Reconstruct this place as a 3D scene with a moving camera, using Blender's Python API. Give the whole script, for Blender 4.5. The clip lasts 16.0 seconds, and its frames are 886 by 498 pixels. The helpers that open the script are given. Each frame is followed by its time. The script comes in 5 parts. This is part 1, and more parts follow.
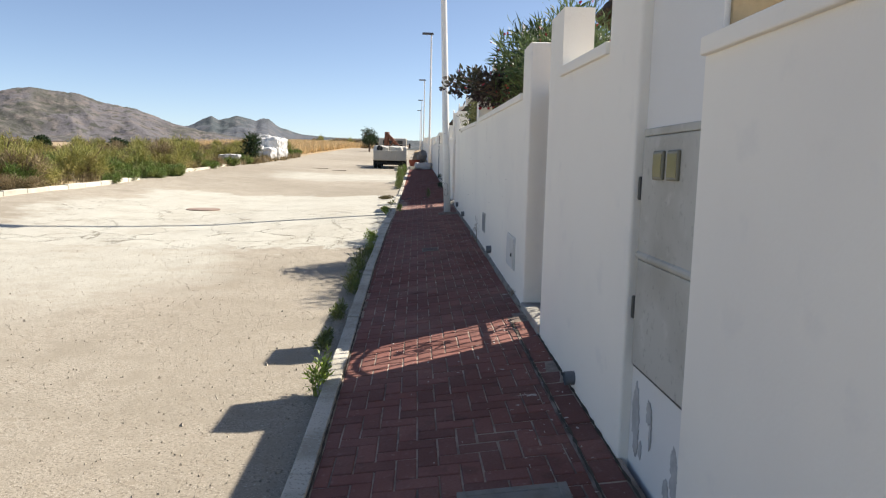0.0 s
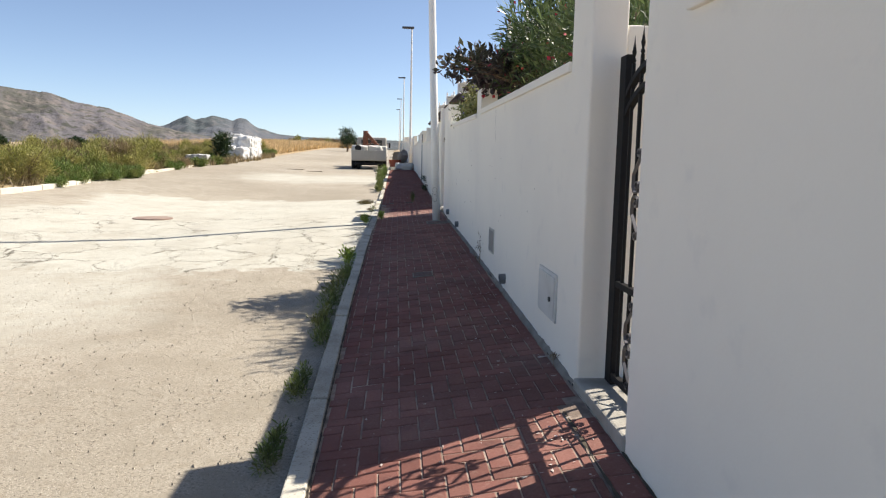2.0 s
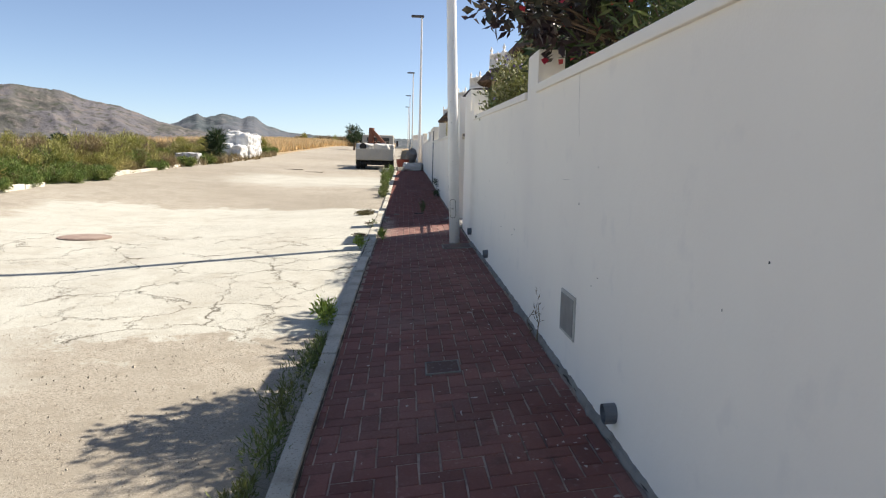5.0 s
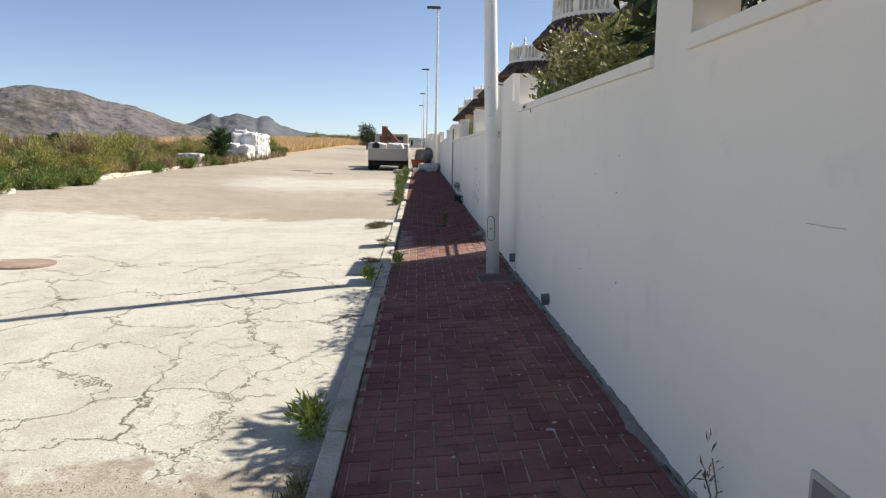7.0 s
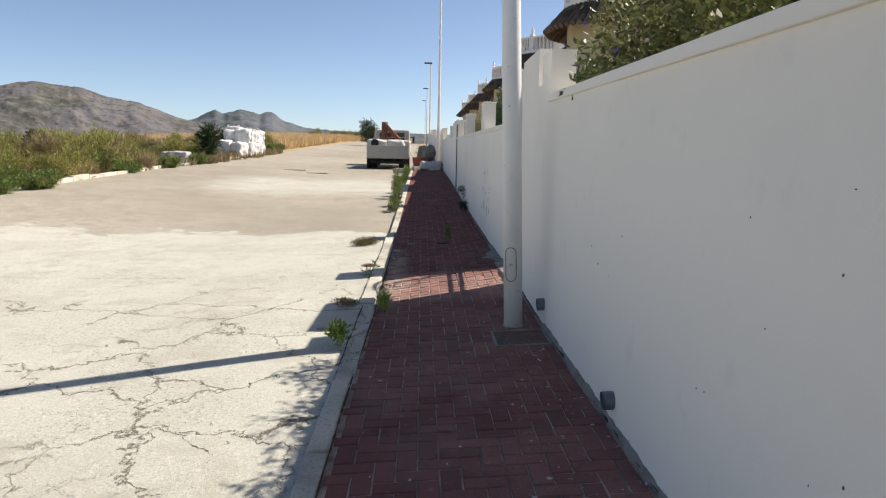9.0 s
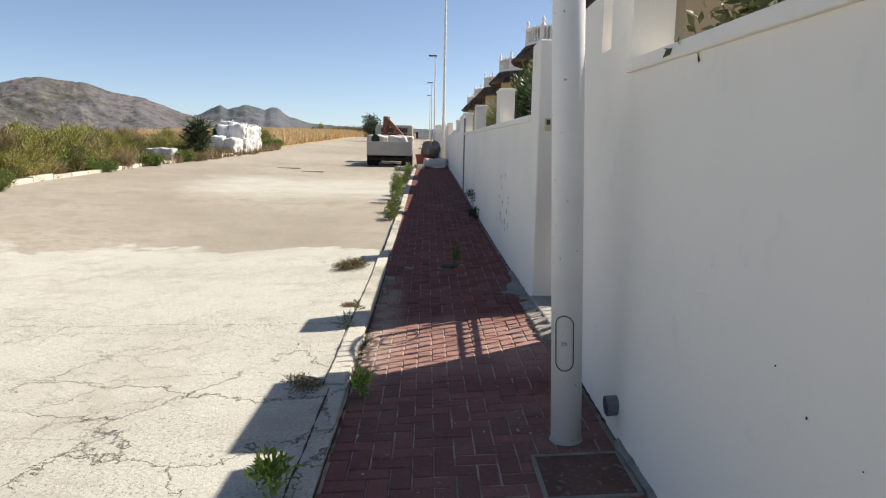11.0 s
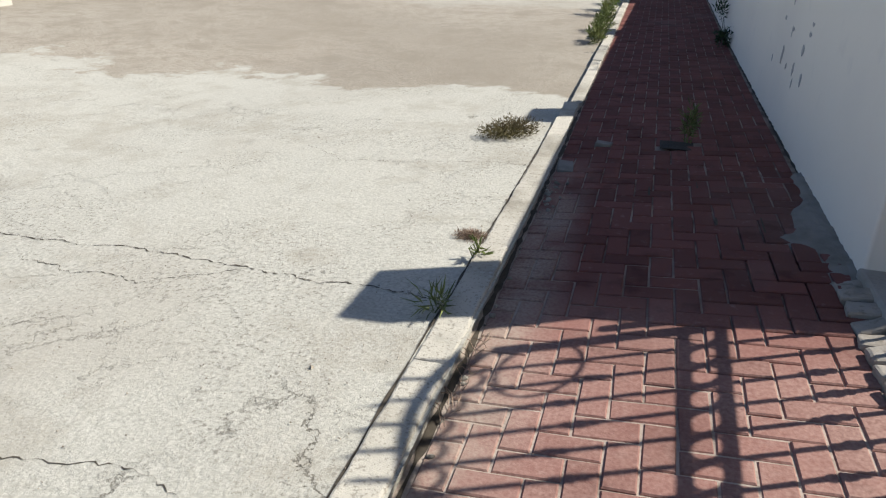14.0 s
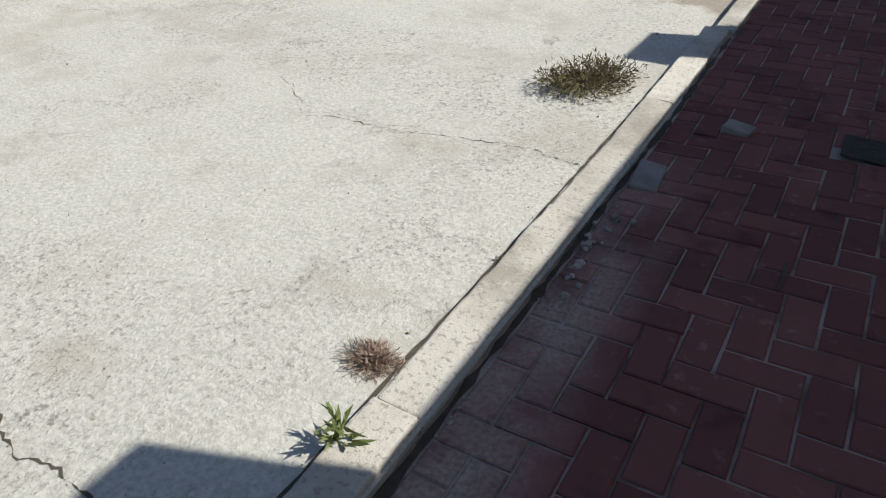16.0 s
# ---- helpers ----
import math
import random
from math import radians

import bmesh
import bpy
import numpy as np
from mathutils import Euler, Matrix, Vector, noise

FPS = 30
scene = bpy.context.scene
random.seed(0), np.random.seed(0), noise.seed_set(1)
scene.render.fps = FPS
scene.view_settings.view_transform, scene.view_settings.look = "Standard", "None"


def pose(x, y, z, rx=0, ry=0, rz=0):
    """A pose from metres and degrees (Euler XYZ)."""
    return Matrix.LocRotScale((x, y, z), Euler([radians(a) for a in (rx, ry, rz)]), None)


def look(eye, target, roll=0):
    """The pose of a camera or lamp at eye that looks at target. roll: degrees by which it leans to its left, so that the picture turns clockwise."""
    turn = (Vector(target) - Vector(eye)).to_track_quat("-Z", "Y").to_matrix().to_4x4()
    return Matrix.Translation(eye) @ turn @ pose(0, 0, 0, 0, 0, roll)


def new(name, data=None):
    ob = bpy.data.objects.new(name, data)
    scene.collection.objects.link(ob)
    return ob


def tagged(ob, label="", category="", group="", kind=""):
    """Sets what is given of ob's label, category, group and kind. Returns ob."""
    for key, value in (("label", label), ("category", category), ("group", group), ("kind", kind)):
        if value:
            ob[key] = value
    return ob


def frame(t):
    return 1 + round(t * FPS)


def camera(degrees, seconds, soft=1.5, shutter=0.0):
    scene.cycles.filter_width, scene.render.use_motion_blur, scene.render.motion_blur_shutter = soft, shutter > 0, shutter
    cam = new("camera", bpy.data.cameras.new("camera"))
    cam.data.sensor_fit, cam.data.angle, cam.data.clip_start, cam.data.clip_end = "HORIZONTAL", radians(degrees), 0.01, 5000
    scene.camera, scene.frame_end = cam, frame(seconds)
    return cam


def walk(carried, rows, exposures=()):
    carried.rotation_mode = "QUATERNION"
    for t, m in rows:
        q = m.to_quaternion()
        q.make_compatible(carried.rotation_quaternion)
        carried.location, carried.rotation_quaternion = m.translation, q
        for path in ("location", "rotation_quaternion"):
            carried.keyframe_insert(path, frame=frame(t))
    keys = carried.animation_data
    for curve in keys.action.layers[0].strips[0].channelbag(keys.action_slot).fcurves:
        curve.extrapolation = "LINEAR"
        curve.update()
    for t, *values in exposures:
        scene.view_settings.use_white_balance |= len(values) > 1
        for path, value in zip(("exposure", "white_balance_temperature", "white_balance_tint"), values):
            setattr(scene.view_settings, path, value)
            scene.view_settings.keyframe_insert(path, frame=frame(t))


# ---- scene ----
cam = camera(66.6, 16.0, soft=1.2)
METRES, EYE, TILT, LEAN, TURN = 17.2, 1.5, 0.0, 0.0, -2.3
ROWS = [
    (0.0, 0.0, 0.0, 0.0, 0.16, -7.09, -1.28),
    (0.5, -0.0021, 0.03, 0.0005, 0.02, -7.11, -1.29),
    (1.0, -0.0045, 0.0621, -0.0004, -0.52, -7.15, -1.28),
    (1.5, -0.009, 0.0924, -0.0006, -1.14, -7.15, -1.33),
    (2.0, -0.0112, 0.1189, 0.0014, -1.63, -7.06, -1.19),
    (2.5, -0.0104, 0.1492, 0.0037, -1.9, -7.07, -1.18),
    (3.0, -0.0122, 0.1776, 0.0038, -1.84, -7.07, -1.24),
    (3.5, -0.0108, 0.2069, 0.0031, -1.8, -7.06, -1.14),
    (4.0, -0.0114, 0.2406, 0.0051, -1.62, -7.13, -1.21),
    (6.5, -0.026, 0.412, 0.0074, 0.13, -7.26, -1.28),
    (7.0, -0.0283, 0.4459, 0.0105, 0.23, -7.32, -1.19),
    (7.5, -0.0258, 0.4771, 0.0133, 0.31, -7.37, -1.22),
    (8.0, -0.0257, 0.5088, 0.0155, 0.39, -7.45, -1.22),
    (10.5, -0.0298, 0.6673, 0.0185, 0.84, -8.01, -1.04),
    (11.0, -0.03, 0.6983, 0.0206, 0.95, -8.06, -1.1),
    (11.5, -0.0285, 0.7307, 0.0199, 1.19, -8.04, -1.07),
    (12.0, -0.0291, 0.7619, 0.0193, 2.71, -8.08, -1.16),
    (12.5, -0.0307, 0.792, 0.0178, 3.87, -9.06, -1.14),
    (13.0, -0.0341, 0.8225, 0.0184, 9.3, -10.96, -1.28),
    (13.5, -0.0374, 0.8507, 0.0174, 15.2, -16.29, -1.22),
    (14.0, -0.0359, 0.8805, 0.0145, 18.9, -24.29, -1.14),
    (14.5, -0.0358, 0.9107, 0.0141, 23.74, -28.81, -1.12),
    (15.0, -0.0375, 0.9381, 0.0143, 28.3, -33.86, -1.08),
    (15.5, -0.0369, 0.9662, 0.0127, 30.95, -35.26, -1.04),
    (16.0, -0.0375, 0.9965, 0.0109, 33.86, -36.13, -1.06),
]
walk(cam, [(t, pose(0, 0, EYE, TILT, LEAN, TURN) @ pose(METRES * x, METRES * y, METRES * z, 90 + pitch, roll, yaw)) for t, x, y, z, yaw, pitch, roll in ROWS],
     exposures=((0, .54, 7050, 11), (4, .6, 7050, 11), (7, .42, 7050, 11), (11, .37, 7050, 11), (12.3, .39, 6950, 11), (13.5, .19, 6750, 10), (14.5, .18, 6450, 10), (16, .13, 6400, 10)))

# ---- world, sun, exposure ----
SUN_TRAVEL = Vector((-1.0, -0.395, -1.23)).normalized()
world = bpy.data.worlds.new("sky")
scene.world = world
world.use_nodes = True
wn = world.node_tree
sky = wn.nodes.new("ShaderNodeTexSky")
sky.sky_type, sky.sun_disc = "NISHITA", False
sky.sun_elevation = math.asin(-SUN_TRAVEL.z)
sky.sun_rotation = math.atan2(-SUN_TRAVEL.x, -SUN_TRAVEL.y)
sky.air_density, sky.dust_density, sky.ozone_density = 0.62, 0.5, 2.0
wn.nodes["Background"].inputs["Strength"].default_value = 0.122
wn.links.new(sky.outputs[0], wn.nodes["Background"].inputs[0])
sun = new("sun", bpy.data.lights.new("sun", "SUN"))
sun.data.energy, sun.data.angle, sun.data.color = 5.6, radians(0.55), (1.0, 0.955, 0.89)
sun.matrix_world = look((30, 20, 40), Vector((30, 20, 40)) + SUN_TRAVEL)

# ---- heights of the ground ----
ROAD_Y = (-400, -20, 0, 5, 8, 10.5, 12, 13, 15, 17, 19.5, 21.5, 25, 30, 36, 44, 52, 70, 110, 200, 400, 900)
ROAD_Z = (-6, -.35, -.05, 0, .02, .1, .22, .31, .41, .432, .445, .49, .62, .82, 1.0, 1.18, 1.42, 2.2, 3.7, 5.8, 9.2, 15)
KERB_Z = (-5.5, -.2, -.02, .08, .16, .27, .33, .35, .378, .398, .455, .55, .67, .87, 1.06, 1.24, 1.48, 2.26, 3.76, 5.9, 9.3, 15.1)
WALL_Z = (-5.3, .05, .1, .265, .335, .39, .425, .435, .46, .53, .575, .62, .72, .92, 1.1, 1.27, 1.5, 2.28, 3.78, 5.9, 9.3, 15.1)
WALL_X, KERB_X, KERB_W = 0.93, -0.49, 0.105


def ripple(x, y):
    return 0.008 * noise.noise((x * .8, y * .8, 0))


def road_z(x, y):
    z = float(np.interp(y, ROAD_Y, ROAD_Z))
    left = max(0.0, -x - 4.0)
    z -= 0.11 * max(0.0, min(1.0, (-x - .9) / 3.2)) * max(0.0, min(1.0, (x + 8.6) / 3)) * max(0.0, min(1.0, (y - 10) / 3, (29 - y) / 7))
    z += 0.022 * max(0.0, min(1.0, (x + 1.3) / .7)) * max(0.0, min(1.0, (y - 15.2) / .8, (21.3 - y) / .8))
    return z + 0.03 * min(left, 7.0) * min(1.0, max(0.0, (y - 8) / 10))


def kerb_z(y):
    return float(np.interp(y, ROAD_Y, KERB_Z))


def kerb_x(y):
    """The pavement side of the kerb, which wanders a little."""
    return float(np.interp(y, (0, 3.3, 6.3, 8.5, 11.8, 14, 15.6, 16, 18, 21, 22, 30), (-.46, -.466, -.508, -.535, -.518, -.516, -.495, -.49, -.49, -.49, -.49, -.49)))


def wall_z(y):
    return float(np.interp(y, ROAD_Y, WALL_Z))


def pave_z(x, y):
    s = (x - KERB_X) / (WALL_X - KERB_X)
    return kerb_z(y) * (1 - s) + wall_z(y) * s


# ---- building helpers ----
def part(name, bm, material, parent=None, label="", smooth=False):
    me = bpy.data.meshes.new(name)
    bm.to_mesh(me)
    bm.free()
    if smooth:
        me.polygons.foreach_set("use_smooth", [True] * len(me.polygons))
    me.materials.append(material)
    ob = new(name, me)
    if parent:
        ob.parent = parent
    if label:
        ob["label"] = label
    return ob


def holder(name, m, label, category, group="", kind=""):
    ob = new(name)
    ob.empty_display_size = 0.1
    ob.matrix_world = m
    return tagged(ob, label, category, group, kind)


def box(bm, x0, x1, y0, y1, z0, z1, m=None, bevel=0.0):
    r = bmesh.ops.create_cube(bm, size=1.0)
    vs = r["verts"]
    t = Matrix.Translation(((x0 + x1) / 2, (y0 + y1) / 2, (z0 + z1) / 2)) @ Matrix.Diagonal((x1 - x0, y1 - y0, z1 - z0, 1))
    bmesh.ops.transform(bm, matrix=(m @ t) if m else t, verts=vs)
    if bevel:
        es = list({e for v in vs for e in v.link_edges})
        bmesh.ops.bevel(bm, geom=es, offset=bevel, segments=2, affect="EDGES", profile=0.5)
    return bm


def rod(bm, a, b, r0, r1=None, n=10, cap=True):
    a, b = Vector(a), Vector(b)
    d = b - a
    m = Matrix.Translation((a + b) / 2) @ d.to_track_quat("Z", "Y").to_matrix().to_4x4()
    bmesh.ops.create_cone(bm, cap_ends=cap, segments=n, radius1=r0, radius2=r0 if r1 is None else r1, depth=d.length, matrix=m)
    return bm


def tube(bm, pts, r, n=6, flat=None):
    """A bent bar along pts: round with radius r, or flat with a half width and half thickness."""
    pts = [Vector(p) for p in pts]
    rings = []
    for i, p in enumerate(pts):
        d = (pts[min(i + 1, len(pts) - 1)] - pts[max(i - 1, 0)]).normalized()
        u = d.cross(Vector((0, 0, 1)) if abs(d.z) < 0.95 else Vector((1, 0, 0)))
        if flat:
            u = Vector((1, 0, 0))
        v = d.cross(u).normalized()
        u = v.cross(d).normalized()
        if flat:
            ring = [bm.verts.new(p + u * a * flat[0] + v * b * flat[1]) for a, b in ((-1, -1), (1, -1), (1, 1), (-1, 1))]
        else:
            ring = [bm.verts.new(p + u * r * math.cos(k * 2 * math.pi / n) + v * r * math.sin(k * 2 * math.pi / n)) for k in range(n)]
        rings.append(ring)
    for a, b in zip(rings, rings[1:]):
        for k in range(len(a)):
            bm.faces.new((a[k], a[(k + 1) % len(a)], b[(k + 1) % len(a)], b[k]))
    bm.faces.new(rings[0][::-1])
    bm.faces.new(rings[-1])
    return bm


def turned(bm, profile, n=14, m=None):
    """A lathed solid: (radius, height) pairs."""
    m = m or Matrix()
    rings = [[bm.verts.new(m @ Vector((r * math.cos(k * 2 * math.pi / n), r * math.sin(k * 2 * math.pi / n), z))) for k in range(n)] for r, z in profile]
    for a, b in zip(rings, rings[1:]):
        for k in range(n):
            bm.faces.new((a[k], a[(k + 1) % n], b[(k + 1) % n], b[k]))
    bm.faces.new(rings[0][::-1])
    bm.faces.new(rings[-1])
    return bm


# ---- materials ----
def shader(name, base, rough=0.8, metal=0.0, spots=(), bump=(), spec=0.5, placed=False):
    """base: a colour. spots: (scale, detail, low, high, colour, amount) laid over it in turn. bump: (scale, detail, strength, distance)."""
    m = bpy.data.materials.new(name)
    m.use_nodes = True
    t = m.node_tree
    b = t.nodes["Principled BSDF"]
    b.inputs["Roughness"].default_value, b.inputs["Metallic"].default_value = rough, metal
    b.inputs["Specular IOR Level"].default_value = spec
    co = t.nodes.new("ShaderNodeTexCoord").outputs["Object"]
    if placed:
        co = t.nodes.new("ShaderNodeNewGeometry").outputs["Position"]
    col = t.nodes.new("ShaderNodeRGB")
    col.outputs[0].default_value = (*base, 1)
    out = col.outputs[0]
    for scale, detail, low, high, colour, amount in spots:
        n = t.nodes.new("ShaderNodeTexNoise")
        n.inputs["Scale"].default_value, n.inputs["Detail"].default_value = scale, detail
        t.links.new(co, n.inputs["Vector"])
        r = t.nodes.new("ShaderNodeMapRange")
        for k, v in (("From Min", low), ("From Max", high), ("To Min", 0), ("To Max", amount)):
            r.inputs[k].default_value = v
        t.links.new(n.outputs[0], r.inputs["Value"])
        x = t.nodes.new("ShaderNodeMix")
        x.data_type = "RGBA"
        t.links.new(r.outputs[0], x.inputs[0])
        t.links.new(out, x.inputs[6])
        x.inputs[7].default_value = (*colour, 1)
        out = x.outputs[2]
    t.links.new(out, b.inputs["Base Color"])
    last = None
    for scale, detail, strength, distance in bump:
        n = t.nodes.new("ShaderNodeTexNoise")
        n.inputs["Scale"].default_value, n.inputs["Detail"].default_value = scale, detail
        t.links.new(co, n.inputs["Vector"])
        k = t.nodes.new("ShaderNodeBump")
        k.inputs["Strength"].default_value, k.inputs["Distance"].default_value = strength, distance
        t.links.new(n.outputs[0], k.inputs["Height"])
        if last:
            t.links.new(last, k.inputs["Normal"])
        last = k.outputs[0]
    if last:
        t.links.new(last, b.inputs["Normal"])
    return m


def random_tint(m, low, high):
    """Multiplies a material's colour by a value that differs from object to object."""
    t = m.node_tree
    b = t.nodes["Principled BSDF"]
    src = b.inputs["Base Color"].links[0].from_socket
    info = t.nodes.new("ShaderNodeObjectInfo")
    geo = t.nodes.new("ShaderNodeNewGeometry")
    add = t.nodes.new("ShaderNodeMath")
    add.operation = "ADD"
    t.links.new(info.outputs["Random"], add.inputs[0])
    t.links.new(geo.outputs["Random Per Island"], add.inputs[1])
    fr = t.nodes.new("ShaderNodeMath")
    fr.operation = "FRACT"
    t.links.new(add.outputs[0], fr.inputs[0])
    r = t.nodes.new("ShaderNodeMapRange")
    r.inputs["To Min"].default_value, r.inputs["To Max"].default_value = low, high
    t.links.new(fr.outputs[0], r.inputs["Value"])
    h = t.nodes.new("ShaderNodeHueSaturation")
    t.links.new(r.outputs[0], h.inputs["Value"])
    t.links.new(src, h.inputs["Color"])
    t.links.new(h.outputs[0], b.inputs["Base Color"])
    return m


WHITE = shader("white_render", (0.87, 0.832, 0.75), 0.85, 0, ((0.8, 4, .45, .8, (0.76, 0.725, 0.67), .6), (5, 5, .62, .72, (.7, .68, .64), .25)), ((90, 4, .12, .01), (9, 3, .15, .02)), .3)
# the white render again, darkened: the recess's shade is put into the colour
RECESS_SHADE = shader("recess_shaded_render", (0.74, 0.735, 0.71), 0.85, 0, ((0.8, 4, .45, .8, (0.64, 0.63, 0.6), .6),), ((90, 4, .12, .01),), .3)
PAVER = random_tint(shader("red_paver", (0.168, 0.067, 0.056), 0.9, 0, ((2.2, 4, .5, .72, (.212, .088, .07), .7), (26, 4, .62, .74, (.3, .21, .18), .4), (0.9, 3, .58, .75, (.2, .14, .12), .5), (7, 6, .58, .7, (.06, .025, .022), .5)), ((160, 3, .35, .004), (30, 3, .2, .006)), .12, True), .78, 1.2)
JOINT = shader("paver_joint", (0.38, 0.305, 0.25), 0.95, 0, ((6, 5, .42, .6, (.11, .078, .062), .85), (.9, 4, .48, .66, (.2, .135, .11), .6)), ((120, 4, .5, .006),), .2)
KERB = random_tint(shader("kerb_concrete", (0.47, 0.447, 0.38), 0.9, 0, ((3, 6, .45, .66, (.27, .25, .2), .8), (50, 3, .55, .7, (.5, .48, .42), .5), (75, 5, .56, .64, (.24, .22, .18), .7)), ((200, 4, .7, .004), (20, 4, .6, .012)), .3), .85, 1.15)
POLE = shader("white_pole_paint", (0.85, 0.845, 0.82), 0.45, 0, ((38, 5, .7, .72, (.25, .22, .2), .8), (3, 3, .5, .8, (.7, .7, .68), .6)), ((40, 3, .08, .004),))


def dusted_and_sunlit(m, colour, band):
    """Lays pale dust over a paving material: with sunlight put into the colour before a gate, and greyer in a band
    along the worn kerb.
    """
    t = m.node_tree
    b = t.nodes["Principled BSDF"]
    src = b.inputs["Base Color"].links[0].from_socket
    pos = t.nodes.new("ShaderNodeNewGeometry").outputs["Position"]
    sep = t.nodes.new("ShaderNodeSeparateXYZ")
    t.links.new(pos, sep.inputs[0])

    def span(out, a, c, lo=0.0, hi=1.0):
        r = t.nodes.new("ShaderNodeMapRange")
        for k, v in (("From Min", a), ("From Max", c), ("To Min", lo), ("To Max", hi)):
            r.inputs[k].default_value = v
        t.links.new(out, r.inputs["Value"])
        return r.outputs[0]

    def times(a, c):
        n = t.nodes.new("ShaderNodeMath")
        n.operation = "MULTIPLY"
        t.links.new(a, n.inputs[0])
        t.links.new(c, n.inputs[1])
        return n.outputs[0]
    n = t.nodes.new("ShaderNodeTexNoise")
    n.inputs["Scale"].default_value, n.inputs["Detail"].default_value = 5.0, 6.0
    t.links.new(pos, n.inputs["Vector"])
    f = times(times(span(sep.outputs[0], -.18, -.36), span(sep.outputs[1], 15.7, 16.6)), times(span(sep.outputs[1], 19.7, 18.6), span(n.outputs[0], .3, .55, .1, .85)))
    # dust before the second gate, with its pool of sunlight put into the colour
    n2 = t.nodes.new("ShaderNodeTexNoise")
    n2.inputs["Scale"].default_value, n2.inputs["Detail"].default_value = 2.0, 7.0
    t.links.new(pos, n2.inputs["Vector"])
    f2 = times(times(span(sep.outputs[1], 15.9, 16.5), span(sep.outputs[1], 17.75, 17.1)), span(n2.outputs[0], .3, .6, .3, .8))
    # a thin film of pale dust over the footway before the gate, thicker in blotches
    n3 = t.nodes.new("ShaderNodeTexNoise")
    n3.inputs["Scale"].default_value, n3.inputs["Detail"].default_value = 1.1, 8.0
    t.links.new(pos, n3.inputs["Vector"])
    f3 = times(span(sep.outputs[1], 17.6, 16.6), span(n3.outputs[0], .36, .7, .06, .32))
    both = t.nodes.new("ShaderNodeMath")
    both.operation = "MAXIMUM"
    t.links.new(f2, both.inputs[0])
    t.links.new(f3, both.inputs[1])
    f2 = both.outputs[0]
    # dust and painted sun both lie in grains and scuffs, not as an even film
    n4 = t.nodes.new("ShaderNodeTexNoise")
    n4.inputs["Scale"].default_value, n4.inputs["Detail"].default_value = 75.0, 9.0
    t.links.new(pos, n4.inputs["Vector"])
    f2 = times(f2, span(n4.outputs[0], .3, .7, .4, 1.0))
    f = times(f, span(n4.outputs[0], .32, .62, .45, 1.0))
    out = src
    for amount, tint in ((f2, colour), (f, band)):
        x = t.nodes.new("ShaderNodeMix")
        x.data_type = "RGBA"
        t.links.new(amount, x.inputs[0])
        t.links.new(out, x.inputs[6])
        x.inputs[7].default_value = (*tint, 1)
        out = x.outputs[2]
    t.links.new(out, b.inputs["Base Color"])


# the first tint holds dust and painted sun, the second kerb dust alone
dusted_and_sunlit(PAVER, (.45, .3, .25), (.38, .31, .25))
dusted_and_sunlit(JOINT, (.54, .46, .39), (.4, .34, .28))

# ---- the ground, one sheet to the horizon ----
def steps(*runs):
    out = []
    for a, b, n in runs:
        out += [a + (b - a) * k / n for k in range(n)]
    return out + [runs[-1][1]]


def land_z(x, y):
    if x > KERB_X:
        return pave_z(0.2, y) - 0.25
    z = road_z(x, y)
    if x < -9.9:
        far = min(1.0, (-x - 9.9) / 3)
        z -= min(9.0, .012 * max(0.0, -x - 35))
        z += 0.12 * far + 0.12 * noise.noise((x * .3, y * .3, 0)) * far
    return z


def sheet(name, xs, ys, height, material):
    me = bpy.data.meshes.new(name)
    n = len(xs)
    me.from_pydata([(x, y, height(x, y)) for y in ys for x in xs], [], [(j * n + i, j * n + i + 1, j * n + n + i + 1, j * n + n + i) for j in range(len(ys) - 1) for i in range(n - 1)])
    me.polygons.foreach_set("use_smooth", [True] * len(me.polygons))
    me.materials.append(material)
    return new(name, me)


SOIL = shader("dry_soil", (0.36, 0.28, 0.19), 0.95, 0, ((.05, 4, .4, .7, (.42, .31, .17), .9), (.6, 4, .5, .7, (.22, .2, .1), .6)), ((8, 5, .6, .05),), .2)


